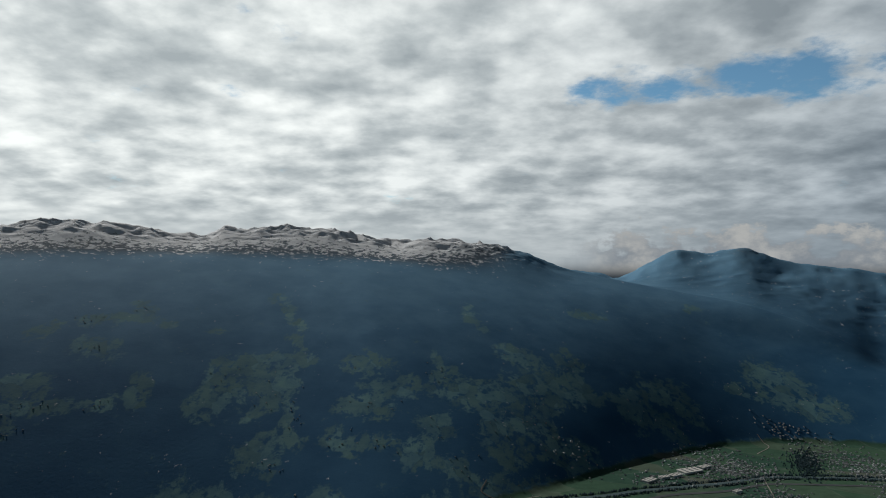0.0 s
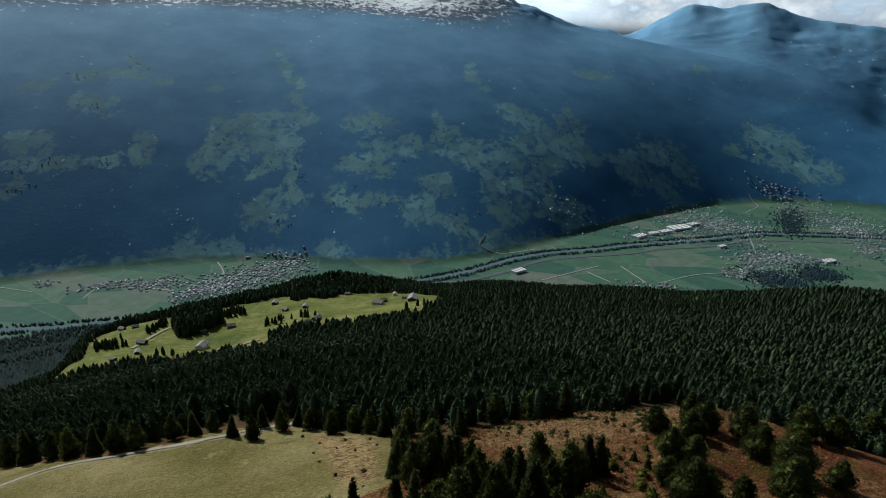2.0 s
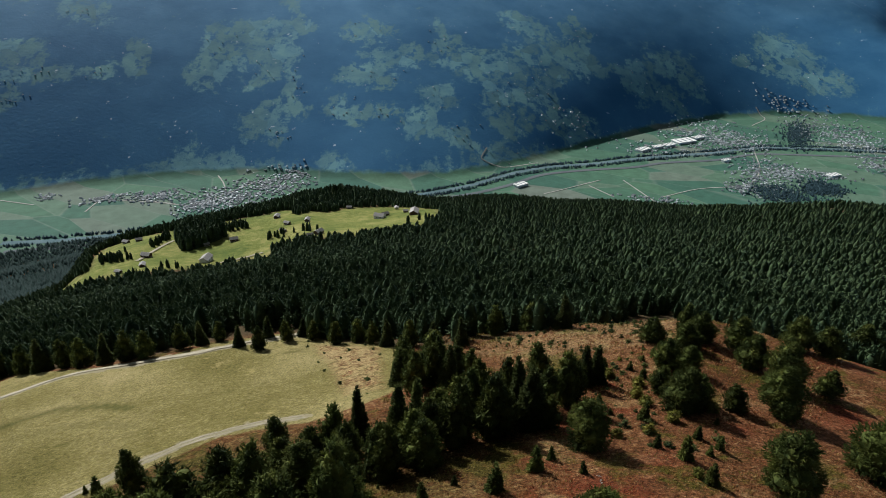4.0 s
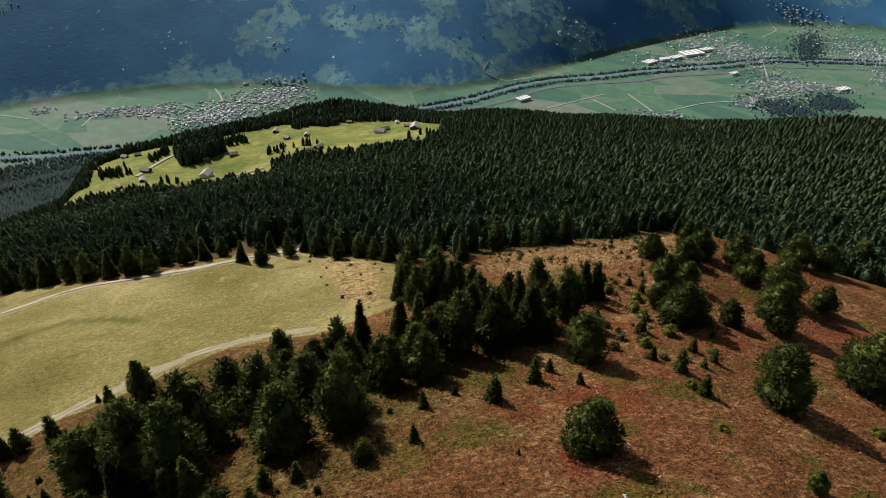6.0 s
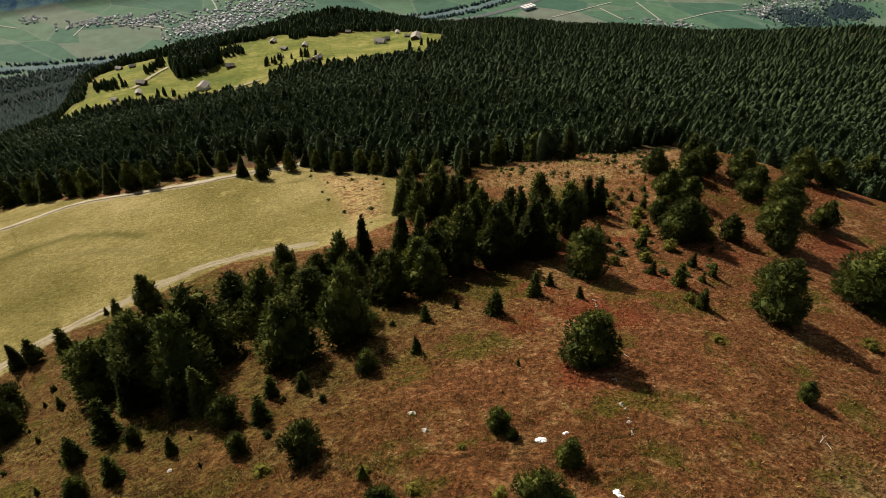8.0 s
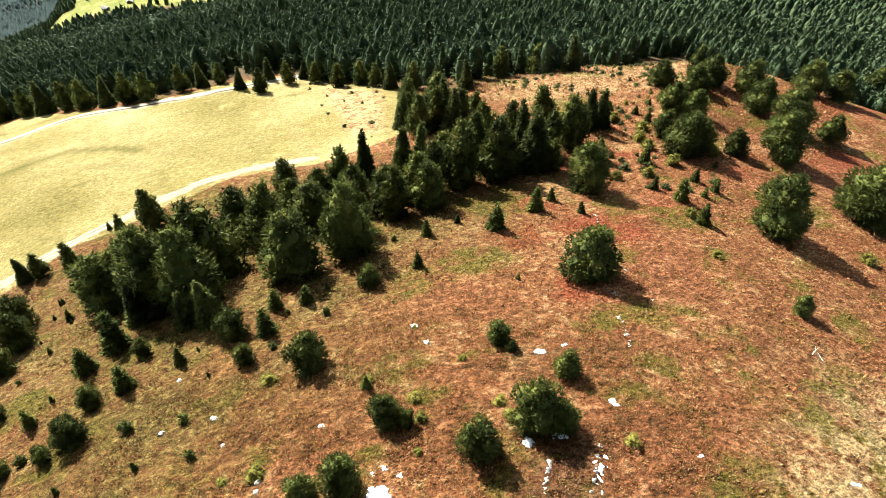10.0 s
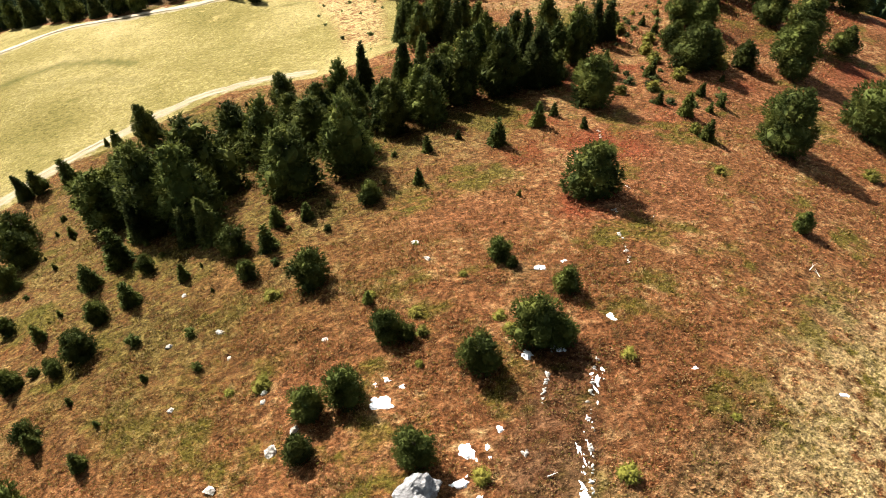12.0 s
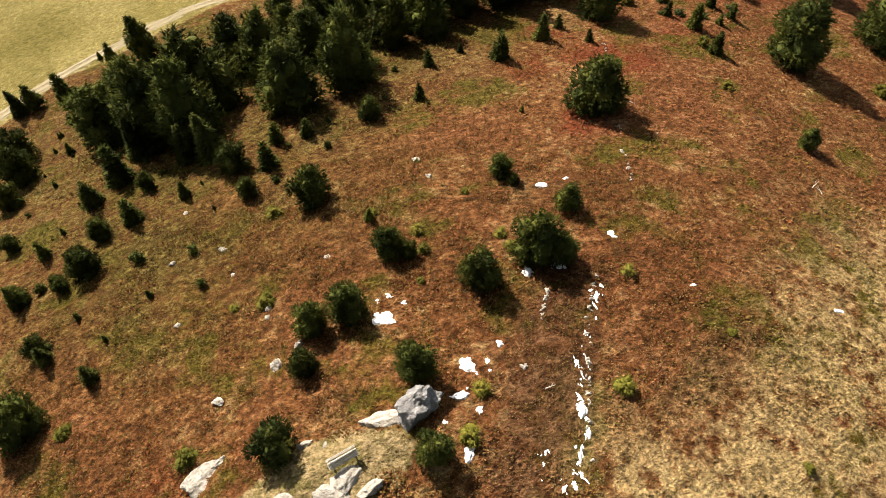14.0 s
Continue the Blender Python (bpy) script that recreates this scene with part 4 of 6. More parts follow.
def masks(x, y):
    r, az = np.hypot(x, y), np.degrees(np.arctan2(x, y))
    meadow = step(-5.5, -1.0, inside(x, y, MEADOW))
    straw = np.maximum.reduce([step(-5, 5, inside(x, y, MEADOW_END)) * 0.9, step(-6, 5, inside(x, y, BROW) + 5 * value_noise(x, y, 9, 15, 3)) * 0.4, step(-9, 7, inside(x, y, STRAW_SLOPE) + 4 * value_noise(x, y, 7, 14, 3))])
    meadow = meadow * (1 - 0.58 * step(-5, 5, inside(x, y, MEADOW_END)))
    alp = np.maximum(step(-14, 14, inside(x, y, ALP)), step(-8, 8, inside(x, y, GLADE)))
    wood = step(-6, 6, r - treeline(az)) * (1 - alp) * step(0.9, 0.1, straw)
    worn = np.maximum(near_way(x, y, NEAR_TRACK, 2.6), near_way(x, y, FAR_TRACK, 2.6))
    bare = np.maximum(step(-1.8, 1.4, inside(x, y, YARD)), 0.6 * worn)
    gravel = np.maximum(near_way(x, y, NEAR_TRACK, 3.0) * 0.68, near_way(x, y, FAR_TRACK, 5.0))
    rut = np.maximum(near_way(x, y, RUT, 2.2), 0.4 * near_way(x, y, [(qx + 7, qy - 12) for qx, qy in RUT], 1.8))
    lee = step(-16, 12, inside(x, y, LEE) + 6 * value_noise(x, y, 14, 13, 3)) * step(175, 150, r)
    rust, ragged = np.zeros(x.shape), 0.45 * value_noise(x, y, 3.5, 19, 3)
    for cx, cy, reach in RUST:
        rust = np.maximum(rust, 0.8 * step(1.25, 0.35, np.hypot(x - cx, (y - cy) * 1.2) / reach + ragged))
    rust = np.maximum(rust, 0.45 * step(-3, 3, inside(x, y, BILBERRY) + 2.5 * value_noise(x, y, 4, 12, 3)))
    peat = step(-1.5, 1.0, inside(x, y, PEAT) + 1.2 * value_noise(x, y, 2.5, 11, 3))
    return dict(rust=rust, peat=peat, meadow=meadow, straw=straw, alp=alp, wood=wood, bare=bare, lee=lee, gravel=gravel, rut=rut)


def build_ground():
    rings = np.concatenate([[0.002, 1.0, 2.0, 4.0], np.geomspace(6, 1500, 310), np.arange(1530, 1850, 40), np.arange(1850, 3700, 25), np.arange(3700, 4400, 9), np.arange(4400, 4720, 30), [4740, 4780, 4830, 4880]])
    turns = np.concatenate([np.linspace(-180, -80, 20)[:-1], np.arange(-80, -38, 0.7), np.arange(-38, 38, 0.25), np.arange(38, 80.1, 0.7), np.linspace(80.4, 180, 20)[1:-1]])
    r, a = np.meshgrid(rings, np.radians(turns), indexing="ij")
    x, y = (r * np.sin(a)).ravel(), (r * np.cos(a)).ravel()
    z = ground(x, y)
    nr, na = len(rings), len(turns)
    i, j = np.meshgrid(np.arange(nr - 1), np.arange(na), indexing="ij")
    i, j = i.ravel(), j.ravel()
    k = (j + 1) % na
    quads = np.stack([i * na + j, i * na + k, (i + 1) * na + k, (i + 1) * na + j], 1)
    mid_r = (rings[i] + rings[i + 1]) / 2
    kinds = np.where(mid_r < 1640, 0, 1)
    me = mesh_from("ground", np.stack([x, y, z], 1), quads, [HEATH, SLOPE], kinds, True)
    for name, values in masks(x, y).items():
        add_mask(me, name, values)
    top, low = broad(RIDGE_AT, turns), foot_at(turns)
    share = (r - low[None, :]) / (top - low)[None, :]
    hay = np.maximum(blots(x, y, HAY + HAY_MORE + HAY_HIGH), blots(x, y, SKI_RUNS) * 0.95) * 0.9
    add_mask(me, "hay", np.maximum(hay, 0.9 * step(0.05, 0.0, share.ravel())))
    bearing = np.broadcast_to(turns[None, :], r.shape)
    snow = step(0.68, 0.97, share) * step(10, -2, bearing) + 0.10 * step(0.9, 1.3, share) * step(14, 18, bearing)
    add_mask(me, "snow", snow.ravel())
    ob = new("ground", me)
    return tagged(ob, "heath slope, hay meadows, valley fields and far mountainsides", "ground", kind="structure")


build_ground()


def track(name, points, width, m, label, category="track", lift=0.1, wander=0.25, closer=1.5, kind="structure"):
    """A worn way that follows the ground, with a crown and sunken edges."""
    pts = np.array(points, float)
    d = np.concatenate([[0], np.cumsum(np.hypot(*np.diff(pts, axis=0).T))])
    s = np.linspace(0, d[-1], max(int(d[-1] / closer), 4))
    px, py = eased(d, pts[:, 0], s), eased(d, pts[:, 1], s)
    tx, ty = np.gradient(px), np.gradient(py)
    length = np.hypot(tx, ty) + 1e-9
    nx, ny = -ty / length, tx / length
    verts, across = [], np.array([-0.5, -0.47, -0.3, -0.12, 0.12, 0.3, 0.47, 0.5])
    rise = np.array([-0.16, -0.03, 0.02, 0.05, 0.05, 0.02, -0.03, -0.16])
    for a, h in zip(across, rise):
        wide = width * (1 + wander * value_noise(s, s * 0 + (9.3 if a > 0 else 3.3), width * 1.1, 77, 4) + 0.5 * wander * value_noise(s, s * 0 + 1.7, width * 5, 78, 2))
        x, y = px + nx * wide * a, py + ny * wide * a
        verts.append(np.stack([x, y, ground(x, y) + lift + h * min(1.0, width / 3)], 1))
    rows, cols = len(s), len(across)
    verts = np.stack(verts, 1).reshape(-1, 3)
    i, j = np.meshgrid(np.arange(rows - 1), np.arange(cols - 1), indexing="ij")
    i, j = i.ravel(), j.ravel()
    quads = np.stack([i * cols + j, (i + 1) * cols + j, (i + 1) * cols + j + 1, i * cols + j + 1], 1)
    return tagged(new(name, mesh_from(name, verts, quads, [m], smooth=True)), label, category, kind=kind)


track("gravel_track", FAR_TRACK, 3.0, GRAVEL, "pale gravel farm track along the edge of the wood", wander=0.6, lift=0.22)
for aside in (-0.75, 0.75):
    track("wheel_rut", [(x + aside * 0.8, y - aside) for x, y in NEAR_TRACK], 0.55, GRAVEL, "worn gravel wheel rut between meadow and pines", wander=1.3, lift=0.07)
track("gravel_track", ALP_TRACK, 4.0, GRAVEL, "narrow gravel track across the green alp", lift=0.8, closer=6)
track("gravel_track", ALP_EDGE_TRACK, 4.0, GRAVEL, "gravel track along the lower edge of the alp", lift=0.8, closer=6)
track("river", RIVER, 20, WATER, "grey-green river along the valley floor", "river", 0.6, 0.1, 20)
track("motorway", [(x + 18, y - 26) for x, y in MOTORWAY], 16, ASPHALT, "pale grey valley road beside the river", "road", 0.9, 0.0, 20)
for lane in LANES:
    track("lane", lane, 4, LANE, "narrow pale lane between the fields", "lane", 0.9, 0.1, 12)


# ---------------------------------------------------------------- trees


def profile(kind, h):
    """Crown radius, as a share of the height, at a share h of the height."""
    if kind == "pine":
        return 0.31 * np.sin(np.pi * np.clip(h * 0.80 + 0.19, 0, 1)) ** 0.8 * (1 - 0.35 * h)
    if kind == "bush":
        return 0.50 * np.sin(np.pi * np.clip(h * 0.74 + 0.22, 0, 1)) ** 0.7 * (1 - 0.25 * h)
    if kind == "wood":
        return 0.25 * np.sin(np.pi * np.clip(h * 0.64 + 0.30, 0, 1)) ** 0.7
    return 0.21 * (1 - h) ** 0.85 + 0.012


def crown(kind, tufts, blades, size, seed, low=0.05, core=(9, 7), full=0.74):
    """Verts and triangles of a crown of needle tufts for a tree one metre high."""
    g = np.random.default_rng(seed)
    lobes = [(g.uniform(0, 2 * math.pi), g.uniform(0.15, 0.85), g.uniform(0.7, 1.25)) for _ in range(9)]

    def girth(h, a):
        b = profile(kind, h)
        f = np.ones_like(h)
        for la, lh, lf in lobes:
            w = np.exp(-((np.angle(np.exp(1j * (a - la))) / 0.7) ** 2) - ((h - lh) / 0.16) ** 2)
            f = f + (lf - 1) * w
        if kind == "spruce":
            f = f * (0.86 + 0.22 * np.abs(np.sin(h * 34)))
        return b * f

    h = low + (0.99 - low) * g.random(tufts * 3) ** (1.25 if kind == "spruce" else 1.0)
    keep = g.random(tufts * 3) < (profile(kind, h) / 0.45) ** 0.8 + 0.12
    h = h[keep][:tufts]
    t = len(h)
    a = g.random(t) * 2 * math.pi
    out = girth(h, a) * (1 - 0.32 * g.random(t) ** 2)
    centre = np.stack([np.cos(a) * out, np.sin(a) * out, h + g.normal(0, 0.008, t)], 1)
    lift = {"pine": 0.55, "bush": 0.7, "wood": 0.6, "spruce": -0.12}[kind]
    way = np.stack([np.cos(a), np.sin(a), lift + (h - 0.3) * 0.9], 1)
    way /= np.linalg.norm(way, axis=1, keepdims=True)
    verts, faces = [], []
    for b in range(blades):
        d = way + g.normal(0, 0.55, (t, 3))
        d /= np.linalg.norm(d, axis=1, keepdims=True)
        side = np.cross(d, g.normal(0, 1, (t, 3)))
        side /= np.linalg.norm(side, axis=1, keepdims=True) + 1e-9
        length = size * g.uniform(0.7, 1.4, (t, 1))
        wide = size * g.uniform(0.22, 0.40, (t, 1))
        base = centre - d * length * 0.35
        verts += [base + side * wide, base - side * wide, centre + d * length]
    v = np.stack(verts, 1).reshape(-1, 3)
    k = blades * 3
    f = (np.arange(t)[:, None, None] * k + np.arange(blades)[None, :, None] * 3 + np.arange(3)[None, None, :]).reshape(-1, 3)
    # dense heart of the crown
    na, nh = core
    hh = np.linspace(low, 0.97, nh)
    ca, ch = np.meshgrid(np.arange(na) * 2 * math.pi / na, hh)
    rad = girth(ch, ca) * full * g.uniform(0.85, 1.1, ca.shape)
    rad[-1] *= 0.3
    cv = np.stack([np.cos(ca) * rad, np.sin(ca) * rad, ch], 2).reshape(-1, 3)
    i, j = np.meshgrid(np.arange(nh - 1), np.arange(na), indexing="ij")
    i, j = i.ravel(), j.ravel()
    q = (j + 1) % na
    cf = np.concatenate([np.stack([i * na + j, i * na + q, (i + 1) * na + q], 1), np.stack([i * na + j, (i + 1) * na + q, (i + 1) * na + j], 1)])
    return np.concatenate([v, cv]), np.concatenate([f, cf + len(v)])


def clumped(kind, clumps, tufts, blades, size, seed, core=(7, 5), low=0.1):
    """A crown of overlapping clumps of needle tufts, with gaps between, for a tree one metre high."""
    g = np.random.default_rng(seed)
    hs = low + (0.93 - low) * (np.arange(clumps) + g.uniform(0.2, 0.8, clumps)) / clumps
    b = profile(kind, hs)
    turn = np.arange(clumps) * 2.4 + g.uniform(-0.5, 0.5, clumps)
    off = b * g.uniform(0.25, 0.72, clumps)
    centre = np.stack([np.cos(turn) * off, np.sin(turn) * off, hs], 1)
    radius = (b * g.uniform(0.44, 0.66, clumps) + 0.035)
    centre = np.concatenate([centre, [[0, 0, 0.94], [0, 0, low + 0.1], [0, 0, 0.5]]])
    radius = np.concatenate([radius, [0.055, profile(kind, np.array([low + 0.1]))[0] * 0.6, profile(kind, np.array([0.5]))[0] * 0.6]])
    squash = np.array([1, 1, 0.95 if kind == "pine" else 0.8])
    vs, fs, base = [], [], 0
    share = radius**2 / (radius**2).sum()
    for c, r, w in zip(centre, radius, share):
        t = max(int(tufts * w * 1.5), 3)
        d = g.normal(0, 1, (t, 3))
        d /= np.linalg.norm(d, axis=1, keepdims=True)
        p = c + d * squash * r * g.uniform(0.75, 1.05, (t, 1))
        deep = np.min(np.linalg.norm((p[:, None, :] - centre[None]) / squash, axis=2) / radius[None], axis=1)
        keep = (deep > 0.72) & (p[:, 2] > low * 0.4)
        p, d = p[keep], d[keep]
        t = len(p)
        if t:
            way = d + np.array([0, 0, 0.5])
            way += np.stack([p[:, 0], p[:, 1], 0 * p[:, 0]], 1) * 2
            way /= np.linalg.norm(way, axis=1, keepdims=True)
            verts = []
            for _ in range(blades):
                e = way + g.normal(0, 0.5, (t, 3))
                e /= np.linalg.norm(e, axis=1, keepdims=True)
                side = np.cross(e, g.normal(0, 1, (t, 3)))
                side /= np.linalg.norm(side, axis=1, keepdims=True) + 1e-9
                length, wide = size * g.uniform(0.7, 1.4, (t, 1)), size * g.uniform(0.13, 0.25, (t, 1))
                root = p - e * length * 0.4
                verts += [root + side * wide, root - side * wide, p + e * length]
            k = blades * 3
            vs.append(np.stack(verts, 1).reshape(-1, 3))
            fs.append((np.arange(t)[:, None, None] * k + np.arange(blades)[None, :, None] * 3 + np.arange(3)[None, None, :]).reshape(-1, 3) + base)
            base += t * k
        na, nh = core
        el = np.linspace(-1.35, 1.35, nh)
        ca, ce = np.meshgrid(np.arange(na) * 2 * math.pi / na + g.uniform(0, 6), el)
        rr = r * 0.70 * g.uniform(0.8, 1.12, ca.shape)
        cv = np.stack([np.cos(ca) * np.cos(ce) * rr, np.sin(ca) * np.cos(ce) * rr, np.sin(ce) * rr * squash[2]], 2).reshape(-1, 3) + c
        i, j = np.meshgrid(np.arange(nh - 1), np.arange(na), indexing="ij")
        i, j = i.ravel(), j.ravel()
        q = (j + 1) % na
        cf = np.concatenate([np.stack([i * na + j, i * na + q, (i + 1) * na + q], 1), np.stack([i * na + j, (i + 1) * na + q, (i + 1) * na + j], 1)])
        vs.append(cv)
        fs.append(cf + base)
        base += len(cv)
    return np.concatenate(vs), np.concatenate(fs)


def stem(height, thick, limbs, reach, seed):
    """A tapered trunk and its limbs, as verts and quads, for a tree one metre high."""
    g = np.random.default_rng(seed)
    v, f = [], []

    def tube(points, radii, sides):
        base = len(v)
        for p, r in zip(points, radii):
            for s in range(sides):
                b = 2 * math.pi * s / sides
                v.append((p[0] + r * math.cos(b), p[1] + r * math.sin(b), p[2]))
        for i in range(len(points) - 1):
            for s in range(sides):
                w = (s + 1) % sides
                f.append((base + i * sides + s, base + i * sides + w, base + (i + 1) * sides + w, base + (i + 1) * sides + s))

    bend = g.normal(0, 0.012, (6, 2)).cumsum(0) * 0.5
    bend[0] = 0
    hs = np.linspace(-0.05, height, 6)
    tube([(bx, by, z) for (bx, by), z in zip(bend, hs)], thick * np.array([1.35, 1.0, 0.82, 0.6, 0.38, 0.12]), 7)
    trunk = (np.array(v), np.array(f))
    v, f = [], []
    for k in range(limbs):
        z = g.uniform(0.14, 0.8) * height
        a = g.uniform(0, 2 * math.pi)
        length = reach * (1.05 - z) * g.uniform(0.7, 1.0)
        pts = [(math.cos(a) * length * u, math.sin(a) * length * u, z + 0.25 * length * u * u) for u in (0, 0.5, 1)]
        tube(pts, thick * np.array([0.32, 0.2, 0.08]), 4)
    return trunk, (np.array(v), np.array(f))


def part(name, me, parent, label=""):
    ob = new(name, me)
    ob.parent = parent
    return tagged(ob, label)


def tree_model(name, kind, tufts, blades, size, seed, needles, label, category, group, low=0.05, limbs=12):
    root = new(name)
    root.empty_display_size = 0.2
    tagged(root, label, category, group)
    (tv, tf), (lv, lf) = stem(0.93, 0.024 if kind != "bush" else 0.04, limbs, 0.3 if kind != "spruce" else 0.18, seed)
    part("trunk", mesh_from("trunk", tv, tf, [BARK], smooth=True), root, "grey-brown bark")
    part("limbs", mesh_from("limbs", lv, lf, [BARK]), root)["kind"] = "stuff"
    cv, cf = crown(kind, tufts, blades, size, seed, low) if kind == "spruce" else clumped(kind, 17 if kind == "pine" else 11, tufts, blades, size, seed, low=low + 0.06)
    part("crown", mesh_from("crown", cv, cf, [needles]), root)
    return root


PINE_MODELS = [tree_model("stone_pine", "pine", 1000, 5, 0.042, 100 + s, PINE, "dense dark green stone pine with a rounded crown", "pine tree", "stone pines on the slope") for s in range(3)]
SPRUCE_MODELS = [tree_model("spruce", "spruce", 850, 4, 0.046, 200 + s, SPRUCE, "slender dark green spruce with a pointed tip", "spruce tree", "spruces in the tree belt", 0.03) for s in range(3)]
BIG_PINE_MODELS = [tree_model("stone_pine", "pine", 2300, 6, 0.032, 150 + s, PINE, "broad free-standing stone pine with a dense rounded crown", "pine tree", "stone pines on the slope") for s in range(3)]
BUSH_MODELS = [tree_model("young_pine", "bush", 1400, 6, 0.050, 300 + s, PINE, "bushy young stone pine with branches to the ground", "pine tree", "young pines on the heath", 0.02, 8) for s in range(3)]
SAPLING_MODELS = [tree_model("spruce_sapling", "spruce", 230, 4, 0.09, 400 + s, PINE, "small conical spruce sapling in the heath", "sapling", "saplings on the heath", 0.02, 6) for s in range(3)]
SHRUB_MODELS = [tree_model("low_shrub", "bush", 200, 4, 0.09, 450 + s, PINE, "low dark green shrub in the heath", "shrub", "shrubs on the heath", 0.0, 6) for s in range(2)]
JUNIPER_MODELS = [tree_model("juniper", "bush", 200, 4, 0.10, 500 + s, OLIVE, "low yellow-green juniper bush", "bush", "junipers on the heath", 0.0, 6) for s in range(2)]


USED = set()


def plant(models, k, x, y, height, wide=1.0, lean=2.0):
    """Sets a copy of a model on the ground."""
    z = float(ground(np.array([x]), np.array([y]))[0])
    g = np.random.default_rng(int(abs(x) * 977 + abs(y) * 131))
    m = pose(x, y, z - 0.03 * height, g.normal(0, lean), g.normal(0, lean), g.uniform(0, 360))
    model = models[k % len(models)]
    if model.name in USED:
        ob = copy_thing(model, m)
    else:
        ob, model.matrix_basis = model, m
        USED.add(model.name)
    ob.scale = (height * wide, height * wide, height)
    return ob


def scatter(outline, spacing, seed, tries=4000):
    """Places within an outline, none nearer than spacing to another."""
    g = np.random.default_rng(seed)
    pts = np.array(outline, float)
    lo, hi = pts.min(0), pts.max(0)
    found = []
    cand = lo + g.random((tries, 2)) * (hi - lo)
    ok = inside(cand[:, 0], cand[:, 1], outline) > 0
    for q in cand[ok]:
        if all((q[0] - w[0]) ** 2 + (q[1] - w[1]) ** 2 > spacing**2 for w in found):
            found.append(q)
    return found


g = np.random.default_rng(9)
for k, (x, y) in enumerate(scatter(SHRUBBY, 4.5, 6)[:34]):
    plant(SAPLING_MODELS if k % 3 else JUNIPER_MODELS, k, x, y, g.uniform(0.9, 2.4), 1.3)
for k, (x, y, h) in enumerate(PINES):
    plant(BIG_PINE_MODELS, k, x, y, h * 1.05, 1.3 if k else 0.85)
for k, (x, y, h) in enumerate(BUSHES):
    plant(BUSH_MODELS, k, x, y, h * 1.0, 0.88)
for k, (x, y, h) in enumerate(YOUNG):
    plant(SAPLING_MODELS, k, x, y, h * 1.1, 1.15)
for k, (x, y, h) in enumerate(JUNIPERS):
    plant(JUNIPER_MODELS, k, x, y, h * 0.55, 2.0)
for k, (x, y, h) in enumerate(EDGE_TREES):
    plant(PINE_MODELS if k % 3 else SPRUCE_MODELS, k, x, y, h, 0.9 if k % 3 else 1.1)
g = np.random.default_rng(5)
for k, (x, y, h, w) in enumerate(BELT + BELT_MORE):
    slim = w / h
    if slim < 0.42:
        plant(SPRUCE_MODELS, k, x, y, h * 1.04, slim / 0.40)
    else:
        plant(PINE_MODELS, k, x, y, h * 1.04, slim / 0.56, 3.0)
for k, (x, y) in enumerate(scatter(UPPER_CLUMP, 3.8, 4)):
    plant(PINE_MODELS if k % 3 else SPRUCE_MODELS, k, x, y, g.uniform(5.5, 11.0), g.uniform(0.85, 1.1), 3.0)
for k, (x, y) in enumerate(scatter(LEE, 4.4, 8)):
    if inside(np.array([x]), np.array([y]), LEE)[0] > 2.5 and k % 5:
        plant(SHRUB_MODELS if k % 2 else SAPLING_MODELS, k // 2, x, y, g.uniform(0.5, 1.25), g.uniform(1.0, 1.4))


def join_trees(name, places, heights, widths, templates, needles, label, seed):
    """Many small trees as one mesh."""
    g = np.random.default_rng(seed)
    z = ground(places[:, 0], places[:, 1])
    vs, fs, base = [], [], 0
    which = g.integers(0, len(templates), len(places))
    for t, (tv, tf) in enumerate(templates):
        m = np.where(which == t)[0]
        a = g.random(len(m)) * 2 * math.pi
        c, s = np.cos(a)[:, None], np.sin(a)[:, None]
        hw, hh = (heights[m] * widths[m])[:, None], heights[m][:, None]
        x = (tv[None, :, 0] * c - tv[None, :, 1] * s) * hw + places[m, 0][:, None]
        y = (tv[None, :, 0] * s + tv[None, :, 1] * c) * hw + places[m, 1][:, None]
        zz = tv[None, :, 2] * hh + z[m][:, None] - 0.02 * hh
        vs.append(np.stack([x, y, zz], 2).reshape(-1, 3))
        fs.append((tf[None] + (np.arange(len(m)) * len(tv))[:, None, None] + base).reshape(-1, 3))
        base += len(m) * len(tv)
    me = mesh_from(name, np.concatenate(vs), np.concatenate(fs), [needles], smooth=True)
    return tagged(new(name, me), label, "forest", kind="stuff")


def wood_places(r0, r1, a0, a1, spacing, seed):
    """A jittered grid of places within a sector."""
    g = np.random.default_rng(seed)
    xs = np.arange(-r1, r1, spacing)
    x, y = np.meshgrid(xs, np.arange(0, r1, spacing))
    x, y = x.ravel() + g.uniform(-0.48, 0.48, x.size) * spacing, y.ravel() + g.uniform(-0.48, 0.48, x.size) * spacing
    r, az = np.hypot(x, y), np.degrees(np.arctan2(x, y))
    ok = (r > r0) & (r < r1) & (az > a0) & (az < a1)
    x, y = x[ok], y[ok]
    return x, y, np.hypot(x, y), np.degrees(np.arctan2(x, y))


def dwarf_shrubs():
    """Low dark shrubs strewn over the brow and the end of the meadow."""
    g = np.random.default_rng(37)
    spots = np.array(scatter(BROW, 1.9, 12, 2500) + scatter(MEADOW_END, 5.5, 13, 300) + scatter(SHRUBBY, 2.4, 14, 900))
    spots = spots[value_noise(spots[:, 0], spots[:, 1], 9, 16, 3) > -0.12]
    shapes = [clumped("bush", 5, 60, 3, 0.16, 650 + k, (5, 4), 0.02) for k in range(3)]
    join_trees("dwarf_shrubs", spots, g.uniform(0.35, 1.1, len(spots)), g.uniform(1.2, 2.2, len(spots)), shapes, SPRUCE, "low dark dwarf shrubs on the straw-coloured brow", 47)


dwarf_shrubs()


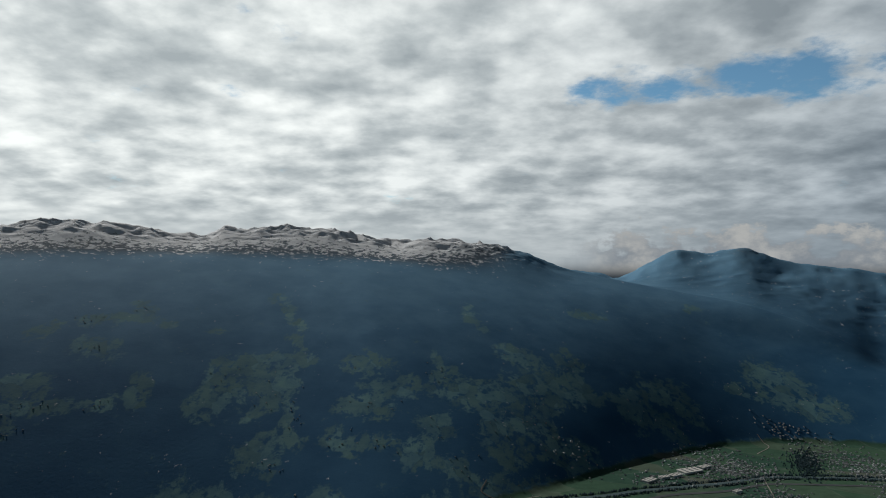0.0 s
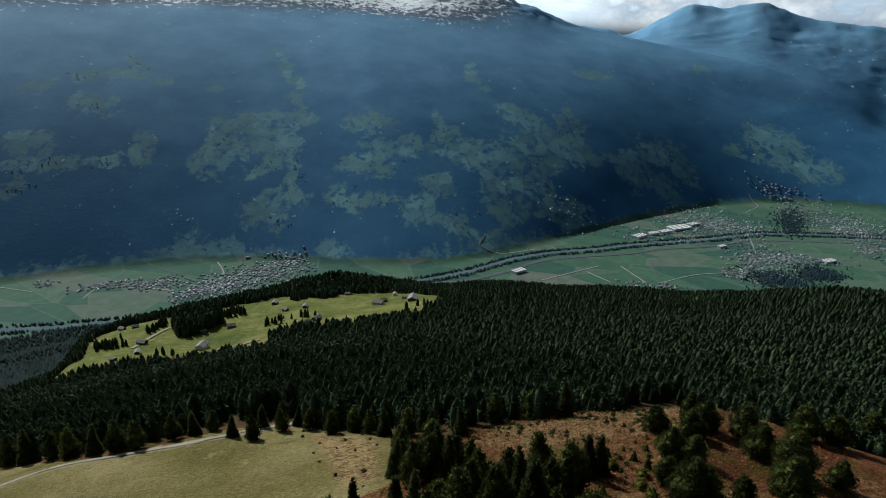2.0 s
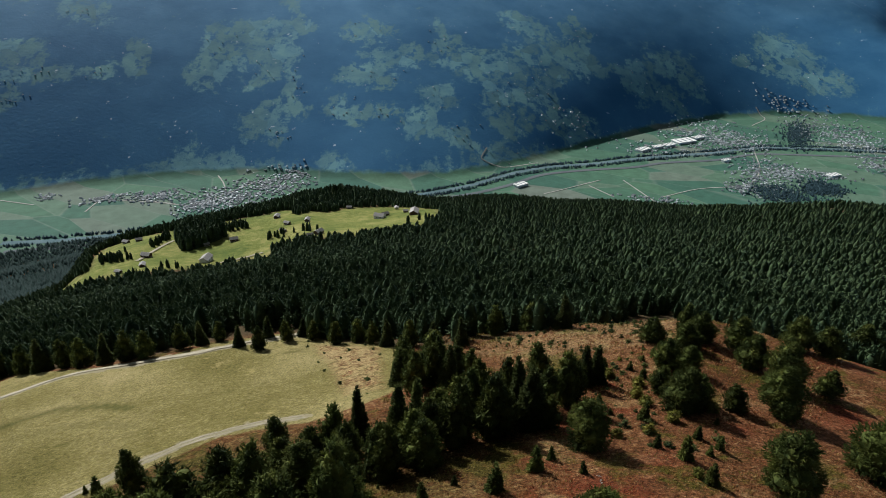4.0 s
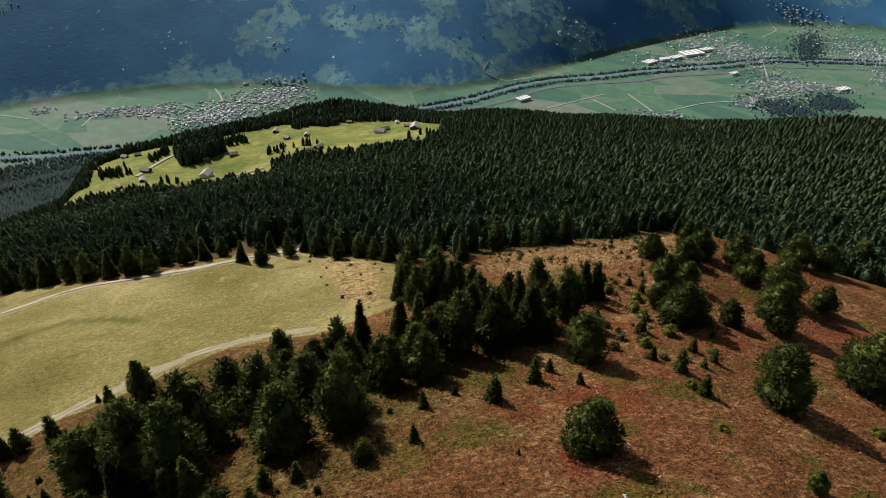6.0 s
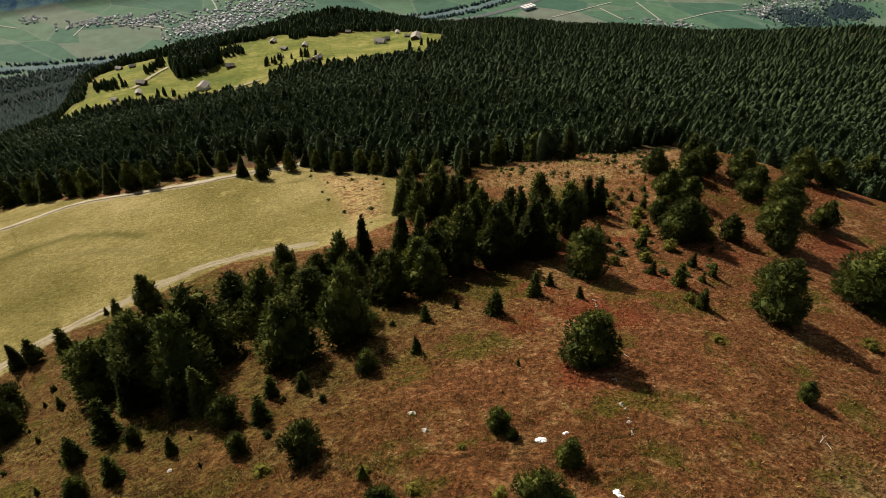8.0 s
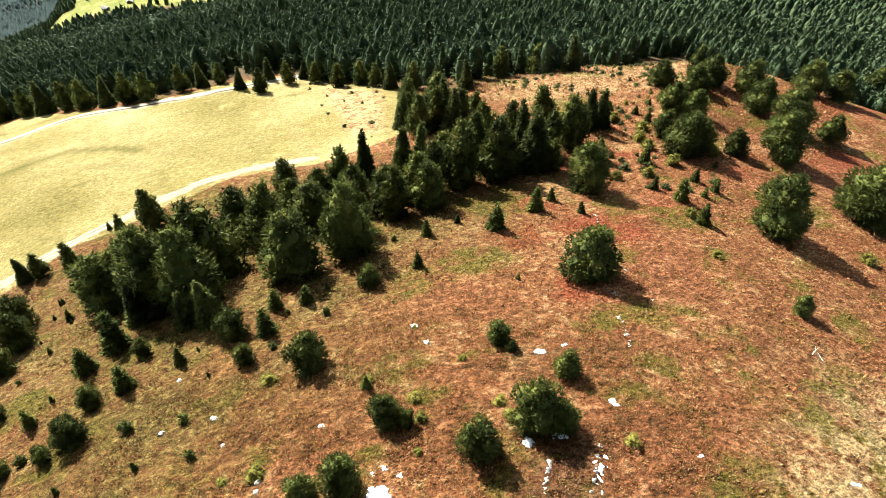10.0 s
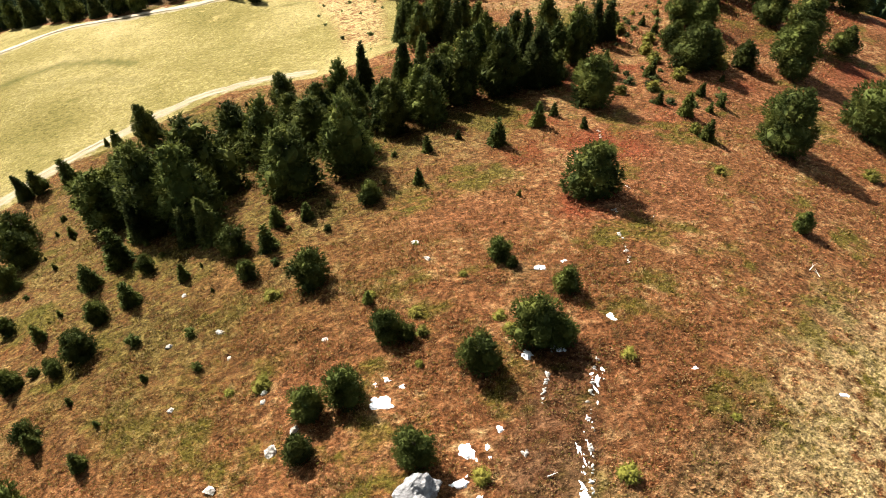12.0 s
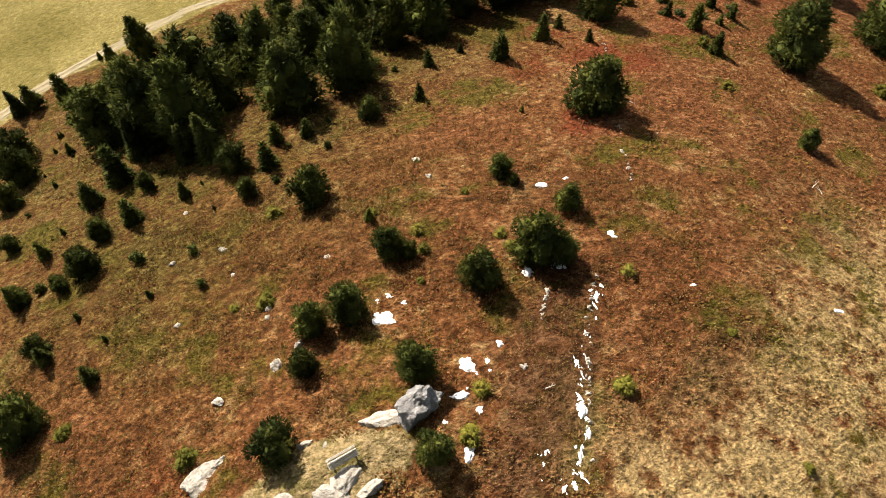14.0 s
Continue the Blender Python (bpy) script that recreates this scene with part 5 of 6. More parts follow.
def open_land(x, y):
    r = np.hypot(x, y)
    clear = np.maximum.reduce([inside(x * f, y * f, o) for o in (ALP, GLADE) for f in (1.0, 1 + 12 / r)])
    return clear > 1 + 5 * value_noise(x, y, 40, 3, 2)


def cone_tree(seed):
    """A far spruce: a ragged cone."""
    g = np.random.default_rng(seed)
    a = np.arange(5) * 2 * math.pi / 5
    rad = g.uniform(0.18, 0.30, 5)
    v = np.concatenate([np.stack([np.cos(a) * rad, np.sin(a) * rad, g.uniform(0.0, 0.14, 5)], 1), [[0, 0, 1.0]]])
    return v, np.array([(k, (k + 1) % 5, 5) for k in range(5)])


CONES = [cone_tree(k) for k in range(4)]
MID = [crown("wood", 66, 2, 0.085, 600 + k, 0.03, (6, 5), 0.74) for k in range(5)] + [crown("spruce", 56, 2, 0.10, 610, 0.03, (6, 6), 0.74)]
FARTHEST = [crown(kind, 4, 1, 0.18, 720 + k, 0.03, (5, 3), 1.0) for k, kind in enumerate(["wood", "wood", "spruce", "wood"])]
FAR = [crown(kind, 14, 1, 0.15, 700 + k, 0.03, (6, 5), 0.92) for k, kind in enumerate(["wood", "spruce", "wood", "wood", "wood"])]
x, y, r, az = wood_places(150, 360, -46, 46, 5.2, 21)
ok = (r > treeline(az) + 3) & (inside(x, y, BROW) < -3) & (value_noise(x, y, 30, 8, 3) > -0.62)
ok &= np.hypot(x - 118, y - 205) > 12
p = np.stack([x[ok], y[ok]], 1)
g = np.random.default_rng(31)
join_trees("pine_forest", p, g.uniform(6.0, 13.0, len(p)), g.uniform(0.85, 1.25, len(p)), MID, WOODS, "dark stone pine and spruce forest below the meadow", 41)
x, y, r, az = wood_places(360, 1010, -42, 44, 4.9, 22)
ok = ~open_land(x, y) & (value_noise(x, y, 26, 18, 3) > -0.55)
x, y, r, az = x[ok], y[ok], r[ok], az[ok]
p = np.stack([x, y], 1)
tall = 5.5 + 5.0 * g.random(len(p)) + step(800, 900, r) * step(2, -4, az) * g.uniform(0, 5, len(p))
wide = g.uniform(0.95, 1.35, len(p))
for ok, shapes, label in ((r < 600, FAR, "dense dark spruce forest below the shoulder"), (r >= 600, FARTHEST, "dense dark spruce forest on the shoulder of the mountain")):
    join_trees("spruce_forest", p[ok], tall[ok], wide[ok], shapes, WOODS, label, 42)
x, y, r, az = wood_places(1010, 1735, -44, -16, 7.6, 23)
ok = (value_noise(x, y, 90, 28, 3) > -0.45) & (r < np.interp(az, [-44, -30, -26, -16], [1740, 1720, 1690, 1560]))
p = np.stack([x[ok], y[ok]], 1)
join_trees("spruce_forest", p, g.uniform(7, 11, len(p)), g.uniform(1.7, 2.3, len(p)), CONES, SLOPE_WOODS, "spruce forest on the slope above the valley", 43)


# ---------------------------------------------------------------- far woods, villages, huts


g = np.random.default_rng(61)
pts = []
for cx, cy, across, along in VALLEY_WOODS:
    q = g.normal(0, 0.42, (650, 2)) * (across, along)
    rr = math.hypot(cx, cy)
    pts.append(np.stack([cx + q[:, 0] * cy / rr + q[:, 1] * cx / rr, cy - q[:, 0] * cx / rr + q[:, 1] * cy / rr], 1))
river = np.array(RIVER, float)
d = np.concatenate([[0], np.cumsum(np.hypot(*np.diff(river, axis=0).T))])
s = np.sort(g.uniform(0, d[-1], 2200))
side = np.where(g.random(2200) < 0.5, -1, 1) * g.uniform(12, 26, 2200)
pts.append(np.stack([np.interp(s, d, river[:, 0]) - side * 0.35, np.interp(s, d, river[:, 1]) + side], 1))
p = np.concatenate(pts)
join_trees("valley_trees", p, g.uniform(4.5, 8.5, len(p)), g.uniform(1.5, 2.2, len(p)), CONES, HAZED_WOODS, "dark trees along the river and on valley knolls", 45)
# single trees and hedges on the alp
x, y, r, az = wood_places(560, 1000, -34, 0, 5.0, 52)
clump = value_noise(x, y, 55, 91, 3)
tall = inside(x, y, ALP_GROVE) > 0
ok = tall | np.any([inside(x, y, o) > -1 for o in ALP_GROUPS], axis=0) | ((inside(x, y, ALP) > 0) & (clump > 0.66) & (g.random(len(x)) < 0.3))
p = np.stack([x[ok], y[ok]], 1)
join_trees("alp_trees", p, np.where(tall[ok], 16.0, 8.0) * g.uniform(0.75, 1.2, len(p)), g.uniform(0.75, 1.0, len(p)), FAR, WOODS, "groups of spruces standing on the green alp", 46)


def house_block(g, w, l, h, roof):
    """Walls and gable roof of a house along x, about its foot: verts, wall quads, roof quads."""
    e = 0.12 * w
    v = [(-l / 2, -w / 2, -3), (l / 2, -w / 2, -3), (l / 2, w / 2, -3), (-l / 2, w / 2, -3), (-l / 2, -w / 2, h), (l / 2, -w / 2, h), (l / 2, w / 2, h), (-l / 2, w / 2, h)]
    q = [(0, 1, 5, 4), (1, 2, 6, 5), (2, 3, 7, 6), (3, 0, 4, 7)]
    v += [(-l / 2 - e, -w / 2 - e, h - 0.2 * e), (l / 2 + e, -w / 2 - e, h - 0.2 * e), (l / 2 + e, 0, h + roof), (-l / 2 - e, 0, h + roof), (l / 2 + e, w / 2 + e, h - 0.2 * e), (-l / 2 - e, w / 2 + e, h - 0.2 * e)]
    rq = [(8, 9, 10, 11), (11, 10, 12, 13), (8, 11, 13, 13), (9, 12, 10, 10)]
    return np.array(v, float), q, rq


def village(cx, cy, across, along, count, seed, size=1.0):
    g = np.random.default_rng(seed)
    vs, fs, mats, spots, base = [], [], [], [], 0
    rr = math.hypot(cx, cy)
    grain = g.uniform(0, math.pi)
    for _ in range(count):
        u, w = g.normal(0, 0.5, 2)
        u, w = np.clip(u, -1.1, 1.1) * across, np.clip(w, -1.1, 1.1) * along
        x, y = cx + u * cy / rr + w * cx / rr, cy - u * cx / rr + w * cy / rr
        width = g.uniform(2.8, 4.8) * size
        v, q, rq = house_block(g, width, width * g.uniform(1.0, 1.7), g.uniform(1.8, 2.9) * size, width * 0.27)
        a = grain + g.normal(0, 0.25) + (math.pi / 2 if g.random() < 0.4 else 0)
        vs.append(np.stack([v[:, 0] * math.cos(a) - v[:, 1] * math.sin(a) + x, v[:, 0] * math.sin(a) + v[:, 1] * math.cos(a) + y, v[:, 2] + 0], 1))
        spots.append((x, y))
        for face, m in [(f, 0) for f in q] + [(f, 1) for f in rq[:2]]:
            fs.append([base + k for k in face])
            mats.append(m)
        base += len(v)
    vs = np.stack(vs)
    vs[:, :, 2] += ground(*np.array(spots).T)[:, None]
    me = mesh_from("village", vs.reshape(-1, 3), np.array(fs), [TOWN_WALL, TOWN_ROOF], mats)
    return tagged(new("village", me), "village of white and brown gabled houses in the valley", "village", kind="stuff")


for k, v in enumerate(VILLAGES):
    village(*v[:4], int(v[4] * 2.6), 900 + k)
# farms strewn over the far hay meadows
for k, (cx, cy, across, along) in enumerate((HAY + HAY_MORE)[:44]):
    if k % 3 != 1:
        village(cx, cy, across, along, 5 + k % 4, 1000 + k, 0.62)


def block(name, size, at, m, parent, label=""):
    """A box with softened edges."""
    bm = bmesh.new()
    bmesh.ops.create_cube(bm, size=1.0, matrix=Matrix.Translation(at) @ Matrix.Diagonal((*size, 1)))
    bmesh.ops.bevel(bm, geom=bm.edges[:], offset=min(size) * 0.12, segments=1, affect="EDGES")
    me = bpy.data.meshes.new(name)
    bm.to_mesh(me)
    bm.free()
    me.materials.append(m)
    return part(name, me, parent, label)


def gable(name, length, width, height, low, m, parent, thick=0.25, over=0.6):
    """A pitched roof of two slabs with overhanging eaves, one mesh."""
    bm = bmesh.new()
    x, y = length / 2 + over, width / 2 + over
    drop = height * over / (width / 2)
    outline = [(-y, low - drop), (0, low + height), (y, low - drop), (y, low - drop + thick), (0, low + height + thick * 1.2), (-y, low - drop + thick)]
    ends = [[bm.verts.new((sx * x, py, pz)) for py, pz in outline] for sx in (-1, 1)]
    for k in range(6):
        bm.faces.new((ends[0][k], ends[0][(k + 1) % 6], ends[1][(k + 1) % 6], ends[1][k]))
    for e in ends:
        bm.faces.new((e[0], e[1], e[4], e[5]))
        bm.faces.new((e[1], e[2], e[3], e[4]))
    bmesh.ops.recalc_face_normals(bm, faces=bm.faces)
    me = bpy.data.meshes.new(name)
    bm.to_mesh(me)
    bm.free()
    me.materials.append(m)
    return part(name, me, parent)


def gabled_wall(name, length, width, low, height, m, parent):
    bm = bmesh.new()
    outline = [(-width / 2, -2.5), (width / 2, -2.5), (width / 2, low), (0, low + height), (-width / 2, low)]
    ends = [[bm.verts.new((sx * length / 2, py, pz)) for py, pz in outline] for sx in (-1, 1)]
    for k in range(5):
        bm.faces.new((ends[0][k], ends[0][(k + 1) % 5], ends[1][(k + 1) % 5], ends[1][k]))
    bm.faces.new(ends[0])
    bm.faces.new(ends[1])
    bmesh.ops.recalc_face_normals(bm, faces=bm.faces)
    me = bpy.data.meshes.new(name)
    bm.to_mesh(me)
    bm.free()
    me.materials.append(m)
    return part(name, me, parent)


def hut(x, y, length, turn, pale):
    root = new("hay_barn" if length < 10 else "alpine_hut")
    width, low = length * 0.72, length * 0.26 + 0.9
    tagged(root, "dark timber hay barn with a grey shingle roof" if length < 10 else "dark timber alpine hut with stone base and grey roof", "barn" if length < 10 else "hut", "huts on the alp")
    gabled_wall("wall", length, width, low, width * 0.24, LIME if pale else LOG, root)
    gable("roof", length, width, width * 0.26, low, SHINGLE, root)
    block("stone_base", (length * 1.03, width * 1.03, 1.0), (0, 0, 0.1), PALE_STONE, root)
    block("door", (0.16, width * 0.26, low * 0.62), (length / 2, 0, low * 0.36 + 0.5), LOG, root)
    for sx in (-0.22, 0.22):
        frame_ob = block("window", (length * 0.13, 0.14, low * 0.27), (length * sx, -width / 2, low * 0.6), LIME if not pale else LOG, root, "small window")
        block("pane", (length * 0.10, 0.05, low * 0.21), (length * sx, -width / 2 - 0.06, low * 0.6), GLASS, frame_ob, "dark window pane")
    root.matrix_basis = pose(x, y, float(ground(np.array([x]), np.array([y]))[0]) + 0.2, 0, 0, turn)


g = np.random.default_rng(81)
for k, (x, y, length) in enumerate(HUTS):
    hut(x, y, min(max(length, 6.5), 17) * 0.8, g.uniform(-35, 35) + (90 if k % 3 == 0 else 0), k in (1, 3, 12))


def hall(x, y, length, turn):
    root = new("factory_hall")
    tagged(root, "large pale flat-roofed factory hall on the valley floor", "factory", "halls on the valley floor")
    block("wall", (length, length * 0.55, 12), (0, 0, 0), TOWN_WALL, root)
    block("roof", (length * 1.02, length * 0.57, 1.2), (0, 0, 6.3), HALL, root)
    for s in (-0.3, 0.0, 0.3):
        block("skylight", (length * 0.08, length * 0.44, 1.0), (s * length, 0, 7.0), TOWN_ROOF, root)
    root.matrix_basis = pose(x, y, FLOOR, 0, 0, turn)


for k, (x, y, length) in enumerate(HALLS):
    hall(x, y, length * 0.8, 24 + 7 * (k % 3))


# ---------------------------------------------------------------- rocks, snow and bench on the heath
def on_ground(x, y):
    return float(ground(np.array([x]), np.array([y]))[0])


def boulder(name, x, y, size, flat, turn, m, label, seed, tilt=0.0, sink=0.25, category="rock"):
    """A weathered rock: a ball broken by ridges and planes."""
    g = np.random.default_rng(seed)
    bm = bmesh.new()
    bmesh.ops.create_icosphere(bm, subdivisions=4, radius=0.5)
    cuts = [(Vector(g.normal(0, 1, 3)).normalized(), g.uniform(0.24, 0.40)) for _ in range(16)]
    for v in bm.verts:
        p = v.co.copy()
        for way_out, reach in cuts:
            over = p.dot(way_out) - reach
            if over > 0:
                p -= way_out * over * 0.97
        p += p.normalized() * (0.07 * noise.fractal(p * 5 + Vector((seed, 0, 0)), 0.9, 2.0, 5) - 0.07 * abs(noise.noise(p * 3.1 + Vector((0, seed, 0)))))
        v.co = p
    bmesh.ops.scale(bm, vec=(size[0], size[1], flat), verts=bm.verts)
    me = bpy.data.meshes.new(name)
    bm.to_mesh(me)
    bm.free()
    me.materials.append(m)
    ob = tagged(new(name, me), label, category, "rocks on the heath")
    ob.matrix_basis = pose(x, y, on_ground(x, y) + flat * (0.5 - sink) * 0.8, tilt, tilt * 0.4, turn)
    return ob


boulder("boulder", -1.45, 13.6, (3.9, 3.2), 3.3, 40, STONE, "large grey weathered boulder beside a pine", 3, 12)
for k, (x, y, a, b, flat, turn) in enumerate([
        (-3.7, 12.6, 4.6, 1.9, 0.9, 12), (-5.6, 8.7, 3.0, 2.2, 0.7, 30), (-6.3, 7.9, 2.4, 1.6, 0.6, 10), (-3.9, 8.5, 2.2, 1.1, 0.6, 35),
        (-15.0, 9.3, 3.2, 2.3, 0.8, 55), (-14.2, 10.6, 1.6, 0.6, 0.4, 50), (-8.9, 7.7, 1.7, 1.0, 0.6, 20), (-8.4, 11.3, 1.6, 0.6, 0.5, 35)]):
    boulder("rock_outcrop", x, y, (a, b), flat, turn, PALE_STONE, "pale bare rock outcrop beside the bench", 20 + k, 3, 0.42)
for k, (x, y, w) in enumerate(STONES):
    boulder("stone", x, y, (w, w * 0.7), w * 0.5, 37 * k, PALE_STONE, "small pale stone half sunk in the heath", 50 + k, 6, 0.3)


def snow_patch(x, y, w, seed, long=1.0, turn=0.0):
    """A thin remnant of snow, melted out into lobes and holes."""
    cells = 34
    u = np.linspace(-1.25, 1.25, cells + 1)
    gx, gy = np.meshgrid(u, u, indexing="ij")
    rough = 0.62 * value_noise(gx + seed * 3.1, gy + seed * 1.7, 0.62, seed, 3)
    depth = 0.60 - np.hypot(gx, gy) + 1.3 * rough
    c, s = math.cos(turn), math.sin(turn)
    lx, ly = gx * 0.5 * w * long, gy * 0.5 * w
    px, py = x + lx * c - ly * s, y + lx * s + ly * c
    thick = np.clip(depth, -0.06, 0.3)
    pz = ground(px, py) + 0.02 + 0.42 * thick * min(1.0, w) + 0.02 * value_noise(px, py, 0.3, 5, 2)
    keep = (depth[:-1, :-1] > 0) | (depth[1:, :-1] > 0) | (depth[:-1, 1:] > 0) | (depth[1:, 1:] > 0)
    i, j = np.nonzero(keep)
    k = cells + 1
    quads = np.stack([i * k + j, (i + 1) * k + j, (i + 1) * k + j + 1, i * k + j + 1], 1)
    used, quads = np.unique(quads, return_inverse=True)
    verts = np.stack([px, py, pz], 2).reshape(-1, 3)[used]
    me = mesh_from("snow_patch", verts, quads.reshape(-1, 4), [SNOW], smooth=True)
    return tagged(new("snow_patch", me), "small patch of old white snow on the heath", "snow", "snow patches on the heath")


for k, (x, y, w) in enumerate(SNOW_PATCHES):
    snow_patch(x, y, w * 0.9, 200 + k, 1.3, 0.6 * k)
g = np.random.default_rng(17)
for k, (x, y, w) in enumerate(SNOW_DRIFT):
    snow_patch(x, y, w * 0.62, 300 + k, 2.3, math.radians(95 + 30 * math.sin(k * 2.3)))
    for j in range(3):
        snow_patch(x + g.normal(0, 0.16), y + g.normal(0, 0.55), w * g.uniform(0.18, 0.36), 400 + 3 * k + j, g.uniform(1.2, 2.4), g.uniform(0.9, 2.3))


def bench():
    """A plank bench with a low back on two trestles."""
    root = tagged(new("bench"), "weathered grey wooden plank bench beside pale rocks", "bench")
    for k in range(3):
        block("seat_plank", (1.85, 0.135, 0.045), (0, -0.16 + 0.155 * k, 0.45), BENCH_WOOD, root)
    for k in range(2):
        ob = block("back_plank", (1.85, 0.04, 0.13), (0, 0.27 + 0.03 * k, 0.62 + 0.17 * k), BENCH_WOOD, root)
    for s in (-0.7, 0.7):
        block("leg", (0.09, 0.09, 0.62), (s, -0.14, 0.12), BENCH_WOOD, root)
        block("leg", (0.09, 0.09, 0.62), (s, 0.16, 0.12), BENCH_WOOD, root)
        block("rail", (0.07, 0.46, 0.07), (s, 0.02, 0.39), BENCH_WOOD, root)
        block("back_post", (0.07, 0.06, 0.55), (s, 0.24, 0.66), BENCH_WOOD, root)
    root.matrix_basis = pose(-5.75, 9.95, on_ground(-5.75, 9.95) + 0.10, 0, 0, 31)


bench()


def fallen_branch(x, y, length, turn, seed):
    """A bare, bleached branch with a fork, lying in the heath."""
    g = np.random.default_rng(seed)
    v, f = [], []
    for bend, reach, start in ((0.0, 1.0, 0.0), (0.6, 0.4, 0.5)):
        base = len(v)
        for k in range(5):
            u = k / 4
            px = start * length + u * reach * length * math.cos(bend)
            py = u * reach * length * math.sin(bend) + 0.04 * length * math.sin(3 * u + seed)
            r = 0.05 * (1 - 0.8 * u) * (1 if bend == 0 else 0.6)
            v += [(px, py + r * math.cos(b), 0.08 + 0.1 * u + r * math.sin(b)) for b in (0, 1.57, 3.14, 4.71)]
        for k in range(4):
            for q in range(4):
                w = (q + 1) % 4
                f.append((base + k * 4 + q, base + k * 4 + w, base + k * 4 + 4 + w, base + k * 4 + 4 + q))
    ob = tagged(new("fallen_branch", mesh_from("fallen_branch", v, f, [BENCH_WOOD])), "bleached bare branch lying in the heath", "branch", "branches on the heath")
    ob.matrix_basis = pose(x, y, on_ground(x, y), 0, 0, turn)


for k, (x, y, length) in enumerate(BRANCHES):
    fallen_branch(x, y, max(length, 0.7), 40 + 67 * k, k)


def pebble_line(points, count, wide, seed):
    """Loose pale pebbles that rain has washed bare along a trodden line."""
    g = np.random.default_rng(seed)
    pts = np.array(points, float)
    d = np.concatenate([[0], np.cumsum(np.hypot(*np.diff(pts, axis=0).T))])
    s = g.random(count * 2) * d[-1]
    s = s[value_noise(s, s * 0, 0.9, seed, 2) > -0.1][:count]
    x, y = eased(d, pts[:, 0], s) + g.normal(0, wide, len(s)), eased(d, pts[:, 1], s) + g.normal(0, wide, len(s))
    z = ground(x, y)
    ring = np.arange(6) * math.pi / 3
    verts, faces = [], []
    for k in range(len(s)):
        w, turn = g.uniform(0.05, 0.16), g.uniform(0, 6.3)
        edge = w * g.uniform(0.7, 1.2, 6)
        base = len(verts)
        c, q = math.cos(turn), math.sin(turn)
        for r, e in zip(ring, edge):
            u, v = math.cos(r) * e * 1.5, math.sin(r) * e * 0.8
            verts.append((x[k] + u * c - v * q, y[k] + u * q + v * c, z[k] + 0.03))
        verts += [(x[k], y[k], z[k] + 0.05 + w * 0.6), (x[k], y[k], z[k] - 0.05)]
        for j in range(6):
            faces += [(base + j, base + (j + 1) % 6, base + 6), (base + (j + 1) % 6, base + j, base + 7)]
    ob = new("pebbles", mesh_from("pebbles", verts, faces, [PALE_STONE]))
    return tagged(ob, "pale pebbles washed bare along a trodden line", "pebbles", kind="stuff")


for k, (line, count) in enumerate([
        ([(5.2, 16.6), (5.9, 18.2), (6.7, 20.5), (7.5, 23.4)], 46), ([(17.6, 47.0), (17.0, 52.0), (18.5, 58.0), (19.5, 63.0), (19.8, 68.0)], 60),
        ([(16.4, 36.0), (16.9, 41.0), (16.9, 44.0)], 24), ([(9.0, 10.0), (9.4, 15.0), (10.0, 20.0), (11.2, 25.0)], 40)]):
    pebble_line(line, count, 0.07 + 0.03 * (k % 2), 60 + k)


